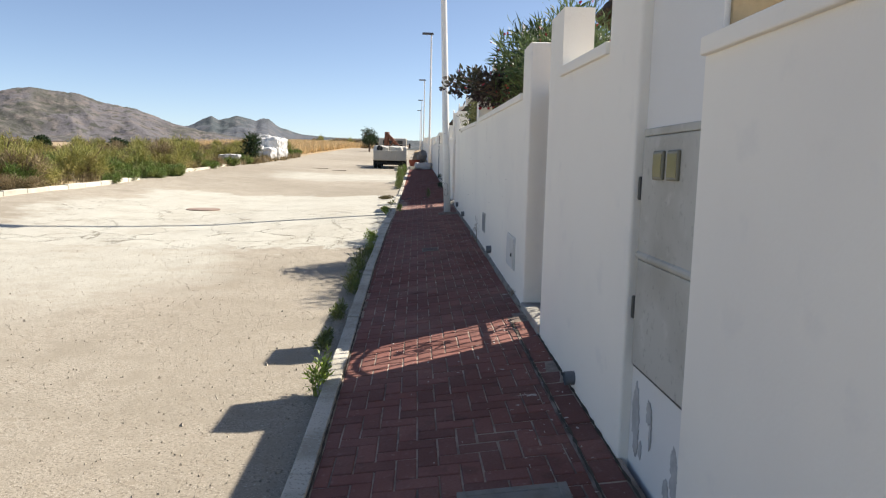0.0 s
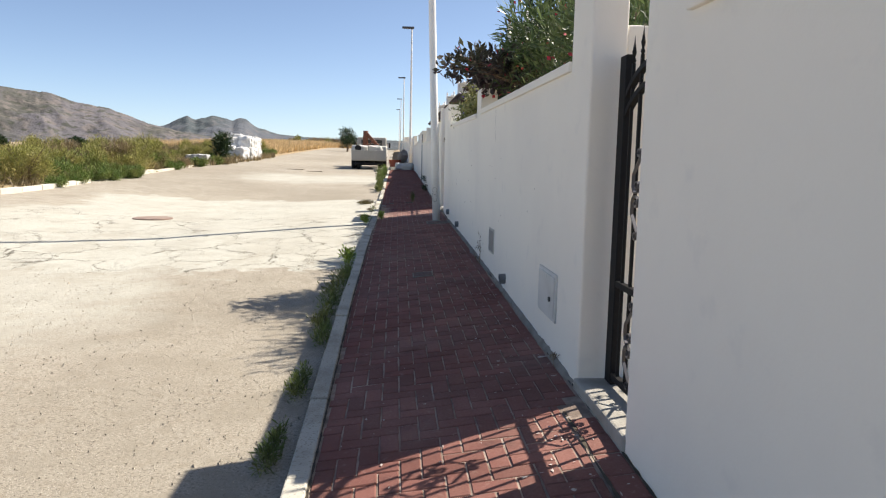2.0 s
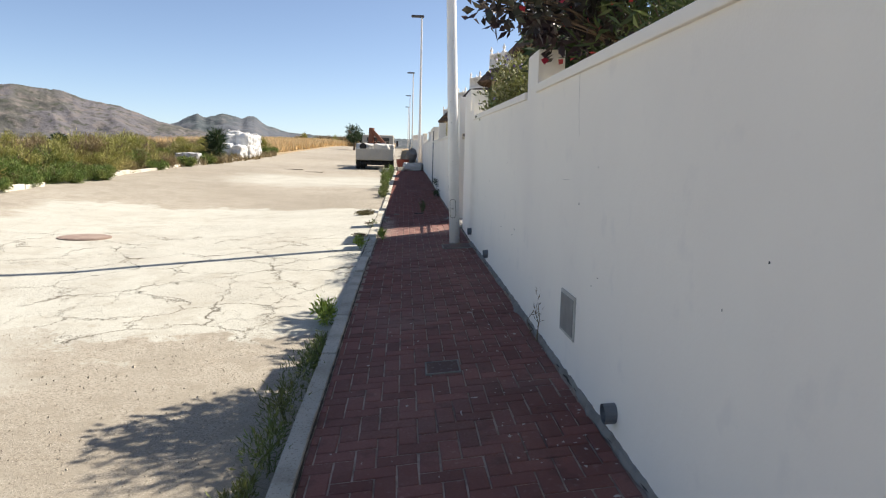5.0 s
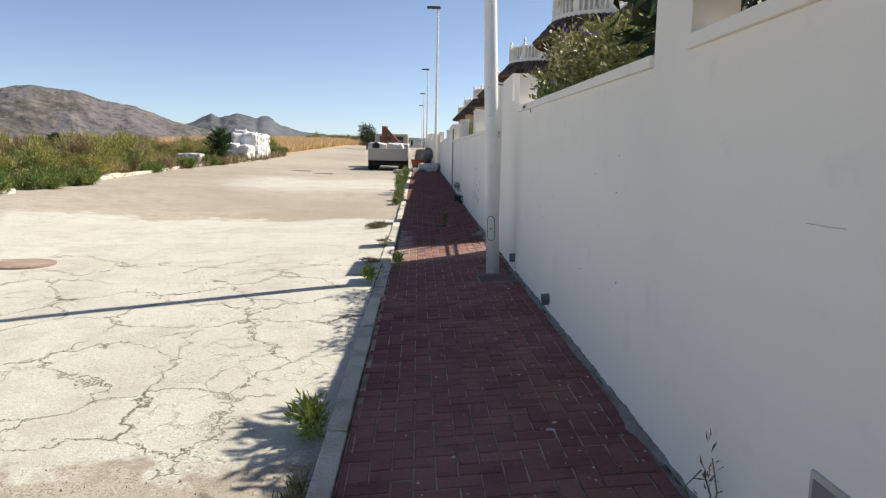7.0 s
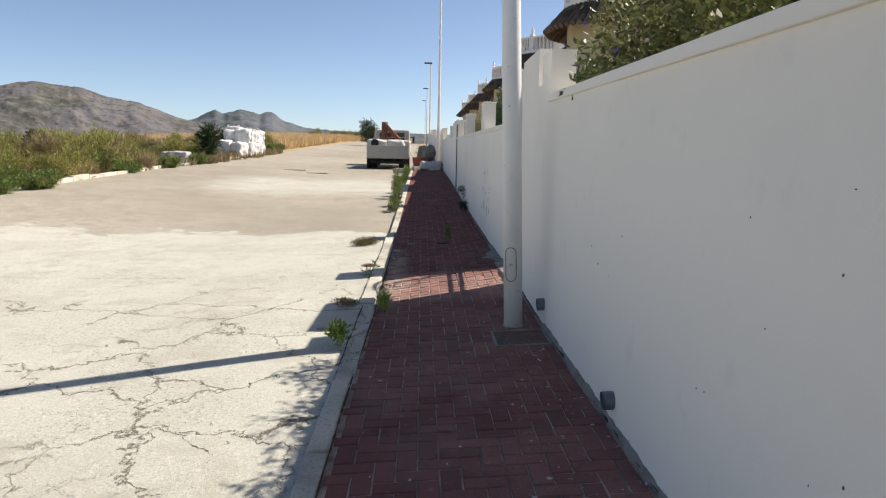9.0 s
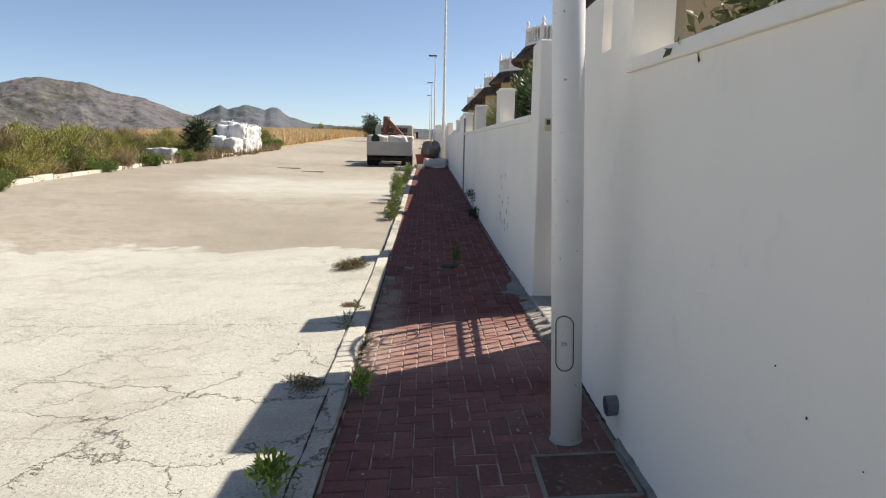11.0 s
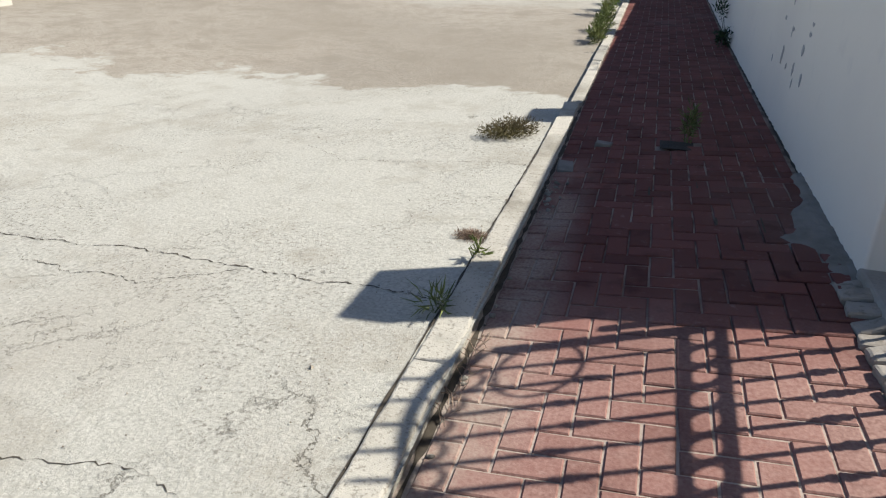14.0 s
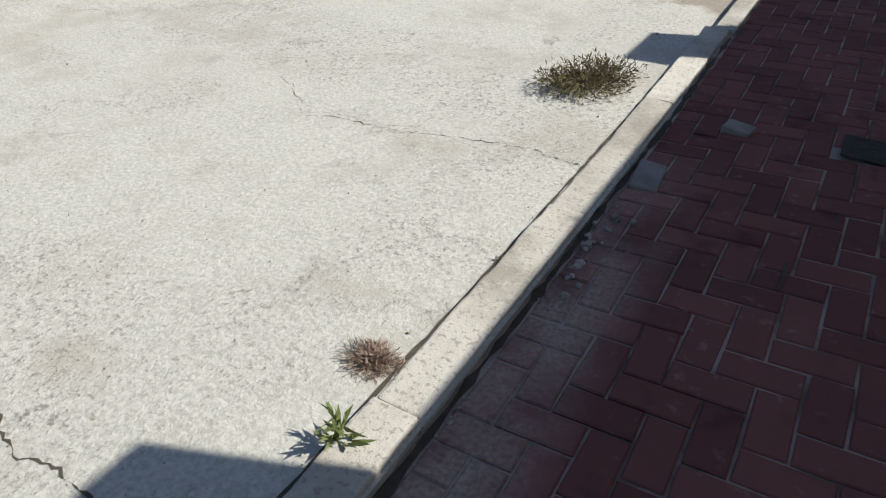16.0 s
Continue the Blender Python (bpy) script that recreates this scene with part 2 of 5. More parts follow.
def road_shader():
    m = shader("dusty_road", (0.305, 0.272, 0.217), 0.92, 0, ((.13, 7, .42, .6, (.41, .378, .312), .9), (.35, 5, .46, .66, (.395, .355, .29), .6), (60, 3, .5, .62, (.2, .17, .13), .8), (9, 5, .55, .7, (.27, .23, .175), .6), (120, 2, .6, .66, (.5, .46, .39), .8), (85, 2, .62, .68, (.13, .11, .085), .8), (1.6, 6, .5, .7, (.26, .23, .18), .7), (4.5, 6, .54, .62, (.27, .24, .19), .5)), ((130, 3, .42, .006), (14, 4, .3, .012)), .25)
    t = m.node_tree
    b = t.nodes["Principled BSDF"]
    old = b.inputs["Base Color"].links[0].from_socket
    co = t.nodes["Texture Coordinate"].outputs["Object"]

    def node(kind, **k):
        n = t.nodes.new("ShaderNode" + kind)
        for a, v in k.items():
            n.inputs[a.replace("_", " ")].default_value = v
        return n

    def mth(op, a, c):
        n = t.nodes.new("ShaderNodeMath")
        n.operation = op
        for i, s in ((0, a), (1, c)):
            if isinstance(s, (int, float)):
                n.inputs[i].default_value = s
            else:
                t.links.new(s, n.inputs[i])
        return n.outputs[0]

    def ramp(src, lo, hi, a=0.0, c=1.0):
        n = node("MapRange", From_Min=lo, From_Max=hi, To_Min=a, To_Max=c)
        t.links.new(src, n.inputs["Value"])
        return n.outputs[0]

    def mix(f, a, c):
        n = t.nodes.new("ShaderNodeMix")
        n.data_type = "RGBA"
        t.links.new(f, n.inputs[0])
        for i, s in ((6, a), (7, c)):
            if isinstance(s, tuple):
                n.inputs[i].default_value = (*s, 1)
            else:
                t.links.new(s, n.inputs[i])
        return n.outputs[2]
    wob = node("TexNoise", Scale=0.55, Detail=12.0, Roughness=.68)
    t.links.new(co, wob.inputs["Vector"])
    sep = t.nodes.new("ShaderNodeSeparateXYZ")
    t.links.new(co, sep.inputs[0])
    w = ramp(wob.outputs[0], .3, .7, -1.1, 1.1)
    yy = mth("ADD", sep.outputs[1], w)
    xx = mth("ADD", sep.outputs[0], w)
    # the poured concrete slab, with an irregular edge
    slab = mth("MULTIPLY", ramp(yy, 10.8, 11.0), ramp(yy, 21.7, 21.45))
    slab = mth("MULTIPLY", slab, ramp(xx, -8.2, -7.4))
    # a second patch of lime dust further on
    dust = mth("MULTIPLY", mth("MULTIPLY", ramp(yy, 27.5, 29.5), ramp(yy, 36, 33)), ramp(xx, -7.5, -5.5))
    near = mth("MULTIPLY", mth("MULTIPLY", ramp(yy, 5.5, 8.5), ramp(yy, 12, 10.5)), ramp(xx, -2.4, -3.6))
    pale = mth("MAXIMUM", slab, mth("MAXIMUM", mth("MULTIPLY", dust, .9), mth("MULTIPLY", near, .75)))
    grain = node("TexNoise", Scale=70.0, Detail=4.0)
    t.links.new(co, grain.inputs["Vector"])
    blot = node("TexNoise", Scale=0.8, Detail=6.0)
    t.links.new(co, blot.inputs["Vector"])
    conc = mix(ramp(grain.outputs[0], .35, .65), (.4, .392, .338), (.53, .52, .453))
    conc = mix(ramp(blot.outputs[0], .5, .68, 0, .5), conc, (.4, .375, .315))
    pits = node("TexNoise", Scale=46.0, Detail=6.0, Roughness=.75)
    t.links.new(co, pits.inputs["Vector"])
    patch = node("TexNoise", Scale=1.25, Detail=5.0)
    t.links.new(co, patch.inputs["Vector"])
    conc = mix(mth("MULTIPLY", ramp(pits.outputs[0], .54, .61), ramp(patch.outputs[0], .46, .56, .0, 1.0)), conc, (.25, .238, .2))
    smear = node("TexNoise", Scale=2.3, Detail=3.0, Distortion=1.2)
    t.links.new(co, smear.inputs["Vector"])
    conc = mix(ramp(smear.outputs[0], .66, .8, 0, .7), conc, (.3, .29, .255))
    scour = node("TexNoise", Scale=1.7, Detail=10.0, Roughness=.72)
    t.links.new(co, scour.inputs["Vector"])
    conc = mix(ramp(scour.outputs[0], .5, .62, 0, .6), conc, (.36, .335, .275))
    out = mix(pale, old, conc)
    # cracks in the slab
    warp = node("TexNoise", Scale=2.6, Detail=9.0, Roughness=.72)
    t.links.new(co, warp.inputs["Vector"])
    vadd = t.nodes.new("ShaderNodeVectorMath")
    vadd.operation = "MULTIPLY_ADD"
    t.links.new(warp.outputs["Color"], vadd.inputs[0])
    vadd.inputs[1].default_value = (.75, .75, 0)
    t.links.new(co, vadd.inputs[2])
    flat = t.nodes.new("ShaderNodeVectorMath")
    flat.operation = "MULTIPLY"
    t.links.new(vadd.outputs[0], flat.inputs[0])
    flat.inputs[1].default_value = (1, 1, 0)
    vor = node("TexVoronoi", Scale=1.15)
    vor.feature = "DISTANCE_TO_EDGE"
    t.links.new(flat.outputs[0], vor.inputs["Vector"])
    gate = node("TexNoise", Scale=0.7, Detail=2.0)
    t.links.new(co, gate.inputs["Vector"])
    line = mth("MULTIPLY", ramp(vor.outputs["Distance"], .0085, .003), ramp(gate.outputs[0], .38, .5))
    line = mth("MULTIPLY", line, mth("MULTIPLY", ramp(slab, .9, 1.0), ramp(sep.outputs[1], 17.0, 16.4)))
    fine = node("TexVoronoi", Scale=2.7)
    fine.feature = "DISTANCE_TO_EDGE"
    t.links.new(flat.outputs[0], fine.inputs["Vector"])
    gate2 = node("TexNoise", Scale=1.1, Detail=3.0)
    t.links.new(co, gate2.inputs["Vector"])
    hair = mth("MULTIPLY", ramp(fine.outputs["Distance"], .006, .002), mth("MULTIPLY", ramp(gate2.outputs[0], .5, .6, 0, .8), ramp(slab, .9, 1.0)))
    line = mth("MAXIMUM", line, mth("MULTIPLY", hair, ramp(sep.outputs[1], 16.5, 13.5, .2, .6)))
    out = mix(mth("MULTIPLY", line, .85), out, (.13, .105, .07))
    t.links.new(out, b.inputs["Base Color"])
    pb = node("Bump", Strength=.7, Distance=.008)
    t.links.new(pits.outputs[0], pb.inputs["Height"])
    t.links.new(b.inputs["Normal"].links[0].from_socket, pb.inputs["Normal"])
    t.links.new(pb.outputs[0], b.inputs["Normal"])
    bump = node("Bump", Strength=.8, Distance=.02)
    t.links.new(mth("SUBTRACT", 1.0, line), bump.inputs["Height"])
    t.links.new(b.inputs["Normal"].links[0].from_socket, bump.inputs["Normal"])
    t.links.new(bump.outputs[0], b.inputs["Normal"])
    return m


ROAD = road_shader()
tagged(sheet("ground", steps((-1500, -200, 12), (-200, -40, 16), (-40, -9.6, 40), (-9.6, -0.7, 3), (-.7, 1.5, 3), (1.5, 60, 10), (60, 1500, 12)),
             steps((-200, -10, 10), (-10, 60, 90), (60, 200, 30), (200, 1500, 30)), lambda x, y: land_z(x, y) - (0.35 if -9.5 < x < -.5 else 0.03), SOIL), "dry earth and scrub ground", "ground", kind="structure")
ROAD_END = 130
tagged(sheet("road", steps((-10.3, -4, 13), (-4, KERB_X - .01, 14)), steps((-12, 8, 16), (8, 24, 40), (24, 60, 36), (60, ROAD_END, 20)),
             lambda x, y: road_z(x, y) + ripple(x, y), ROAD), "dusty pale road with cracked concrete patches", "road", kind="structure")

# ---- the boundary wall along the pavement ----
wall = holder("wall_east", Matrix(), "white rendered boundary wall with copings and pillars", "wall", kind="structure")
THICK = 0.2


def wall_bay(y0, y1, top, coping=True, x0=WALL_X, thick=THICK, rise=0.0, material=WHITE):
    bm = bmesh.new()
    box(bm, x0, x0 + thick, y0, y1, wall_z(y0) - 0.5, top - (0.06 if coping else 0), bevel=0)
    if rise:
        for v in bm.verts:
            if v.co.z > top - .1 and v.co.y > (y0 + y1) / 2:
                v.co.z += rise
    part("wall_bay", bm, material, wall)
    if coping:
        bm = bmesh.new()
        box(bm, x0 - 0.022, x0 + thick + 0.03, y0, y1, top - 0.06, top, bevel=0.006)
        if rise:
            for v in bm.verts:
                if v.co.y > (y0 + y1) / 2:
                    v.co.z += rise
        part("coping", bm, WHITE, wall)


def pillar(y0, y1, top, x0=WALL_X, depth=0.2, cap=0.0, free=None):
    bm = bmesh.new()
    box(bm, x0, x0 + depth, y0, y1, wall_z(y0) - 0.5, top)
    if free is not None:
        es = [e for e in bm.edges if all(abs(v.co.y - free) < 1e-4 for v in e.verts)]
        bmesh.ops.bevel(bm, geom=es, offset=.014, segments=3, affect="EDGES", profile=.5)
    if cap:
        box(bm, x0 - cap, x0 + depth + cap, y0 - cap, y1 + cap, top, top + 0.05, bevel=0.01)
    return part("pillar", bm, WHITE, wall)


GATE_1, GATE_2 = (4.9, 5.72), (16.8, 17.97)
wall_bay(-9.0, 2.22, 1.93)
wall_bay(2.22, 2.9, 2.55, False, WALL_X + 0.05, 0.3, material=RECESS_SHADE)
pillar(2.9, 3.36, 2.55, depth=.35, free=2.9)
wall_bay(3.36, 4.47, 2.118, rise=.03)
pillar(4.47, GATE_1[0], 2.53, free=GATE_1[0])
pillar(GATE_1[1], 6.12, 2.53, free=GATE_1[1])
wall_bay(6.12, 10.5, 2.155, rise=.065)
pillar(10.5, 10.93, 2.48)
wall_bay(10.93, 15.3, 2.205, rise=.105)
pillar(15.3, 15.68, 2.66)
wall_bay(15.68, 15.87, 2.42, False)
pillar(15.87, GATE_2[0], 2.75, free=GATE_2[0])
pillar(GATE_2[1], 18.4, 2.84, free=GATE_2[1])
wall_bay(18.4, 29.6, 2.225, rise=.17)
for y, h in ((21.2, 2.7), (25.6, 2.78)):
    bm = bmesh.new()
    box(bm, WALL_X + .003, WALL_X + .2, y, y + .45, 2.15, h, bevel=.008)
    box(bm, WALL_X - .006, WALL_X + .21, y - .008, y + .458, h, h + .03, bevel=.008)
    part("pillar", bm, WHITE, wall)
y = 29.6
while y < 118:
    base = wall_z(y) 
    pillar(y, y + 2.6, base + 1.95, cap=.02)
    if abs(y - 43.2) > 1:
        wall_bay(y + 2.6, y + 4.9, base + 1.6, False)
    pillar(y + 4.9, y + 5.3, base + 2.0, cap=.02)
    wall_bay(y + 5.3, y + 13.6, wall_z(y + 9) + 1.5)
    y += 13.6
# garden ground behind the wall
tagged(sheet("garden_ground", [WALL_X + .1, 2, 4, 30], steps((-9, 120, 40)), lambda x, y: wall_z(y) + .05, SOIL), "bare garden earth behind the wall", "ground", kind="structure")

# ---- pavement bed, kerb stones ----
tagged(sheet("pavement", steps((KERB_X - .05, WALL_X + .02, 6)), steps((-8, 46, 108)), lambda x, y: pave_z(x, y) - 0.006, JOINT), "sandy bed of a red paved footway", "pavement", kind="structure")
kerb = holder("kerb", Matrix(), "row of weathered grey concrete kerb stones", "kerb", kind="structure")


def kerb_stone(y0, y1, x1, w, up, parent, top=kerb_z, material=KERB, bend=lambda q: 0.0):
    bm = bmesh.new()
    box(bm, x1 - w, x1, y0 + .004, y1 - .004, -.25, 0, bevel=.009)
    if 14 < y0 < 22 and w < .14:
        bmesh.ops.subdivide_edges(bm, edges=[e for e in bm.edges if e.calc_length() > .5], cuts=24, use_grid_fill=True)
    worn = .011 if 15.5 < y0 < 21 else .004
    for v in bm.verts:
        n3 = noise.noise_vector(Vector((v.co.x * 9 + y0, v.co.y * 6, v.co.z * 9))) + noise.noise_vector(v.co * 22) * .5
        v.co.z += top(v.co.y) + up + worn * min(0.0, n3.z) + random.uniform(-.001, .001)
        v.co.x += worn * .6 * n3.x + bend(v.co.y)
    return part("kerb_stone", bm, material, parent)


y = -4.0
while y < 46:
    if 15.9 < y < 20.9:
        kerb_stone(y, y + 1.0, KERB_X - .022, .128, .068 - .012 * (y - 16) + random.uniform(-.006, .006), kerb)
    else:
        kerb_stone(y, y + 1.0, 0, KERB_W, .014 + random.uniform(-.008, .012), kerb, bend=kerb_x)
    y += 1.0

# ---- street lamps ----
def street_lamp(x, y, z, height, lean=0.0):
    lamp = holder("street_lamp", pose(x, y, z, 0, lean, 0), "tall white painted steel street lamp on the pavement", "street lamp", "street lamps along the pavement")
    bm = bmesh.new()
    turned(bm, ((.0755, -.05), (.0755, 2.2), (.073, 2.4), (.05, height - .1), (.045, height)), 20)
    part("pole", bm, POLE, lamp, smooth=True)
    bm = bmesh.new()
    box(bm, -.62, .14, -.14, .14, height - .02, height + .1, bevel=.04)
    part("lantern", bm, shader("dark_lantern", (.06, .06, .07), .5), lamp, "dark grey lantern head")
    return lamp


street_lamp(.685, 15.22, pave_z(.685, 15.22), 9.0, -2.2)
for x, y, top in ((.78, 46.5, 10.15), (.62, 76, 10.7), (.5, 106, 11.3), (.4, 136, 12.1)):
    street_lamp(x, y, wall_z(y), top - wall_z(y))

# ---- far mountains ----
def ridge(name, base_y, shape, seed, material, label, foot):
    """A mountain range: heights over angle from straight ahead (degrees, rise in degrees)."""
    angs = np.linspace(-45, 25, 560)
    rows = 60
    me = bpy.data.meshes.new(name)
    vs, fs = [], []
    for j in range(rows):
        s = j / (rows - 1)
        for a in angs:
            top = float(np.interp(a, [p[0] for p in shape], [p[1] for p in shape]))
            d = base_y * (1 + s * .2)
            q = Vector((a * .16, s * 3, seed))
            gully = 1 - abs(noise.noise(Vector((a * .4 + s * 1.3 + .9 * noise.noise(Vector((a * .5, s * 3, seed))), s * 2.6, seed)))) * 2
            small = 1 - abs(noise.noise(Vector((a * 1.1 - s * 2, s * 7, seed + 5)))) * 2
            rough = noise.fractal(q, 1.0, 2.0, 6) * .45 + gully * .3 + small * .05
            rise = foot + (top - foot) * (s ** 1.1) * (1 + rough * (1 - s) * 1.1) + .05 * noise.fractal(Vector((a * 2.2, 0, seed)), .8, 2.1, 6) * s
            vs.append((d * math.sin(radians(a)), d * math.cos(radians(a)), 1.6 + d * math.tan(radians(rise))))
    n = len(angs)
    fs = [(j * n + i, j * n + i + 1, j * n + n + i + 1, j * n + n + i) for j in range(rows - 1) for i in range(n - 1)]
    me.from_pydata(vs, [], fs)
    me.polygons.foreach_set("use_smooth", [True] * len(fs))
    me.materials.append(material)
    return tagged(new(name, me), label, "mountain", kind="structure")
# distance haze is put into both base colours as a blue tint
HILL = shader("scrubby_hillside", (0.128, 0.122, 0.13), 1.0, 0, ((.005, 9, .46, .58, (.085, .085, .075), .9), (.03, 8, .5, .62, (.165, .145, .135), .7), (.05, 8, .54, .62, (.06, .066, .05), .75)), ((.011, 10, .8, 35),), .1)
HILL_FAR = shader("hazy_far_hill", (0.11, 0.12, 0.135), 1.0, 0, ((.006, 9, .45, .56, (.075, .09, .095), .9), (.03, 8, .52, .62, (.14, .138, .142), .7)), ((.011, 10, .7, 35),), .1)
ridge("mountain_west", 2000, ((-60, 2.6), (-45, 2.9), (-39.5, 3.03), (-38, 3.16), (-37.5, 3.0), (-35, 3.49), (-32.4, 3.76), (-31, 4.36), (-29.8, 4.72), (-28.8, 4.86), (-27.6, 4.72), (-25.8, 4.61), (-24.4, 4.08), (-22.2, 3.75), (-20.9, 3.32), (-19.6, 2.79), (-17.5, 2.3), (-15, 1.9), (-10, 1.3), (60, 1.0)), 3.0, HILL, "bare brown rocky mountain with sparse scrub", .9)
ridge("mountain_north", 2450, ((-60, 1.2), (-24, 1.5), (-18.3, 2.6), (-17.2, 3.2), (-16.6, 3.45), (-16, 3.15), (-14.7, 3.55), (-13.7, 3.34), (-13.2, 3.2), (-12.7, 3.42), (-12.2, 3.38), (-11.4, 2.77), (-9.6, 2.23), (-6.8, 2.05), (-4.7, 1.98), (-2.5, 2.2), (-1.2, 2.0), (6, 1.9), (60, 2.0)), 11.0, HILL_FAR, "far hills tinted grey blue for haze, with a flat-topped peak", .9)

# ---- plants ----
def leaf_mesh(name, blobs, count, length, width, material, seed, up=0.3, bend=0.25, fill=0.55):
    """Many small bent leaves spread through egg-shaped clumps (x, y, z, rx, ry, rz)."""
    rng = np.random.default_rng(seed)
    vol = np.array([b[3] * b[4] * b[5] for b in blobs])
    which = rng.choice(len(blobs), count, p=vol / vol.sum())
    c = np.array([b[:3] for b in blobs])[which]
    r = np.array([b[3:6] for b in blobs])[which]
    d = rng.normal(size=(count, 3))
    d /= np.linalg.norm(d, axis=1)[:, None]
    rad = rng.uniform(fill, 1.0, count) ** .8 * (1 + .18 * np.sin(7 * d[:, 0] + 5 * d[:, 2] + which))
    p = c + d * r * rad[:, None]
    way = d * .7 + rng.normal(size=(count, 3)) * .6 + np.array([0, 0, up])
    way /= np.linalg.norm(way, axis=1)[:, None]
    side = np.cross(way, rng.normal(size=(count, 3)))
    side /= np.linalg.norm(side, axis=1)[:, None] + 1e-6
    nrm = np.cross(side, way)
    L = length * rng.uniform(.6, 1.25, count)[:, None]
    W = width * rng.uniform(.7, 1.2, count)[:, None]
    a = p
    m1 = p + way * L * .5 + side * W * .5 + nrm * L * bend * .3
    m2 = p + way * L * .5 - side * W * .5 + nrm * L * bend * .3
    t = p + way * L - nrm * L * bend * .3
    vs = np.stack([a, m1, t, m2], 1).reshape(-1, 3)
    me = bpy.data.meshes.new(name)
    me.vertices.add(len(vs))
    me.vertices.foreach_set("co", vs.astype(np.float32).ravel())
    idx = np.arange(count * 4, dtype=np.int32)
    me.loops.add(len(idx))
    me.loops.foreach_set("vertex_index", idx)
    me.polygons.add(count)
    me.polygons.foreach_set("loop_start", np.arange(0, count * 4, 4, dtype=np.int32))
    me.polygons.foreach_set("loop_total", np.full(count, 4, dtype=np.int32))
    me.update(calc_edges=True)
    me.materials.append(material)
    return me


def leaf_shader(name, a, b, rough=.55, lo=.55, hi=1.35):
    m = random_tint(shader(name, a, rough, 0, ((1.3, 3, .4, .62, b, .9),), (), .35), lo, hi)
    bs = m.node_tree.nodes["Principled BSDF"]
    tr = m.node_tree.nodes.new("ShaderNodeBsdfTranslucent")
    mx = m.node_tree.nodes.new("ShaderNodeMixShader")
    mx.inputs[0].default_value = .25
    out = m.node_tree.nodes["Material Output"]
    m.node_tree.links.new(bs.inputs["Base Color"].links[0].from_socket, tr.inputs["Color"])
    m.node_tree.links.new(bs.outputs[0], mx.inputs[1])
    m.node_tree.links.new(tr.outputs[0], mx.inputs[2])
    m.node_tree.links.new(mx.outputs[0], out.inputs["Surface"])
    return m


SCRUB = leaf_shader("scrub_leaves", (.29, .29, .08), (.36, .31, .115))
SCRUB_DRY = leaf_shader("dry_scrub", (.3, .23, .13), (.2, .16, .08))
SCRUB_GREEN = leaf_shader("green_scrub", (.13, .2, .05), (.22, .25, .07))
STRAW = leaf_shader("straw", (.66, .5, .28), (.55, .4, .21), .8, .75, 1.25)
TWIG = shader("dry_twig", (.17, .12, .08), .9)


def bush_mesh(k, seed, h, w, mat, leaf=(.14, .022), n=3600):
    rng = random.Random(seed)
    blobs = [(rng.uniform(-w, w) * .55, rng.uniform(-w, w) * .55, h * rng.uniform(.22, .68), w * rng.uniform(.3, .5), w * rng.uniform(.3, .5), h * rng.uniform(.28, .42)) for _ in range(9)]
    return leaf_mesh(k, blobs, n, leaf[0], leaf[1], mat, seed, .7, .3, .15)


def stems_mesh(k, seed, h, w, n=14, r=.012):
    rng = random.Random(seed)
    bm = bmesh.new()
    for _ in range(n):
        a = rng.uniform(0, 6.283)
        e = Vector((math.cos(a) * w * rng.uniform(.2, .8), math.sin(a) * w * rng.uniform(.2, .8), h * rng.uniform(.5, .95)))
        mid = e * .5 + Vector((0, 0, h * .12))
        tube(bm, (Vector((0, 0, -.08)), mid, e), r, 4)
    me = bpy.data.meshes.new(k)
    bm.to_mesh(me)
    bm.free()
    me.materials.append(TWIG)
    return me


BUSHES = []
for s, (h, w, mat, leaf) in enumerate(((1.25, .95, SCRUB, (.2, .02)), (1.0, .9, SCRUB_GREEN, (.14, .03)), (1.3, .8, SCRUB_DRY, (.22, .016)), (.75, .8, SCRUB_GREEN, (.12, .03)), (1.45, 1.1, SCRUB, (.24, .02)), (.6, .7, SCRUB_DRY, (.16, .016)))):
    BUSHES.append((bush_mesh("crown", 40 + s, h, w, mat, leaf), stems_mesh("stems", 60 + s, h, w)))


def bush(k, x, y, scale=1.0, name="shrub", label="wild green and straw coloured roadside shrub", group="shrubs beyond the road", z=None, turn=None):
    ob = holder(name, pose(x, y, land_z(x, y) if z is None else z, 0, 0, random.uniform(0, 360) if turn is None else turn), label, "shrub", group)
    ob.scale = (scale, scale, scale * random.uniform(.9, 1.1))
    for me, nm in zip(BUSHES[k], ("crown", "stem")):
        o = new(nm, me)
        o.parent = ob
    return ob


rs = random.Random(5)
for i in range(150):
    y = 13 + 52 * rs.random() ** 1.1
    x = -10.6 - 16 * rs.random() ** 1.6
    if x > -13 and (46 < y < 57 or 38.8 < y < 42):
        x -= 3.2
    bush(rs.choice((0, 0, 1, 2, 2, 3, 4, 5)), x, y, rs.uniform(.45, 1.0))
for i in range(26):
    x, y = -10.7 - 1.6 * rs.random(), 14 + 31 * rs.random()
    bush(rs.choice((0, 4, 3, 1, 5, 2)), x - (2.4 if 37.5 < y < 42 else 0), y, rs.uniform(.55, .95))
for x, y, s in ((-9.9, 25.0, .9), (-10.3, 26.2, 1.0), (-9.8, 23.4, .8), (-10.5, 24.3, 1.1), (-10.0, 27.6, .8), (-9.7, 21.9, .7), (-9.9, 33.2, .8), (-10.2, 41.7, .7), (-9.5, 26.4, .8), (-9.6, 27.2, .95), (-10.1, 26.9, 1.0), (-9.6, 25.5, .8), (-9.3, 26.8, .6)):
    bush(3, x, y, s * .66, label="low spreading green shrub growing over a kerb")
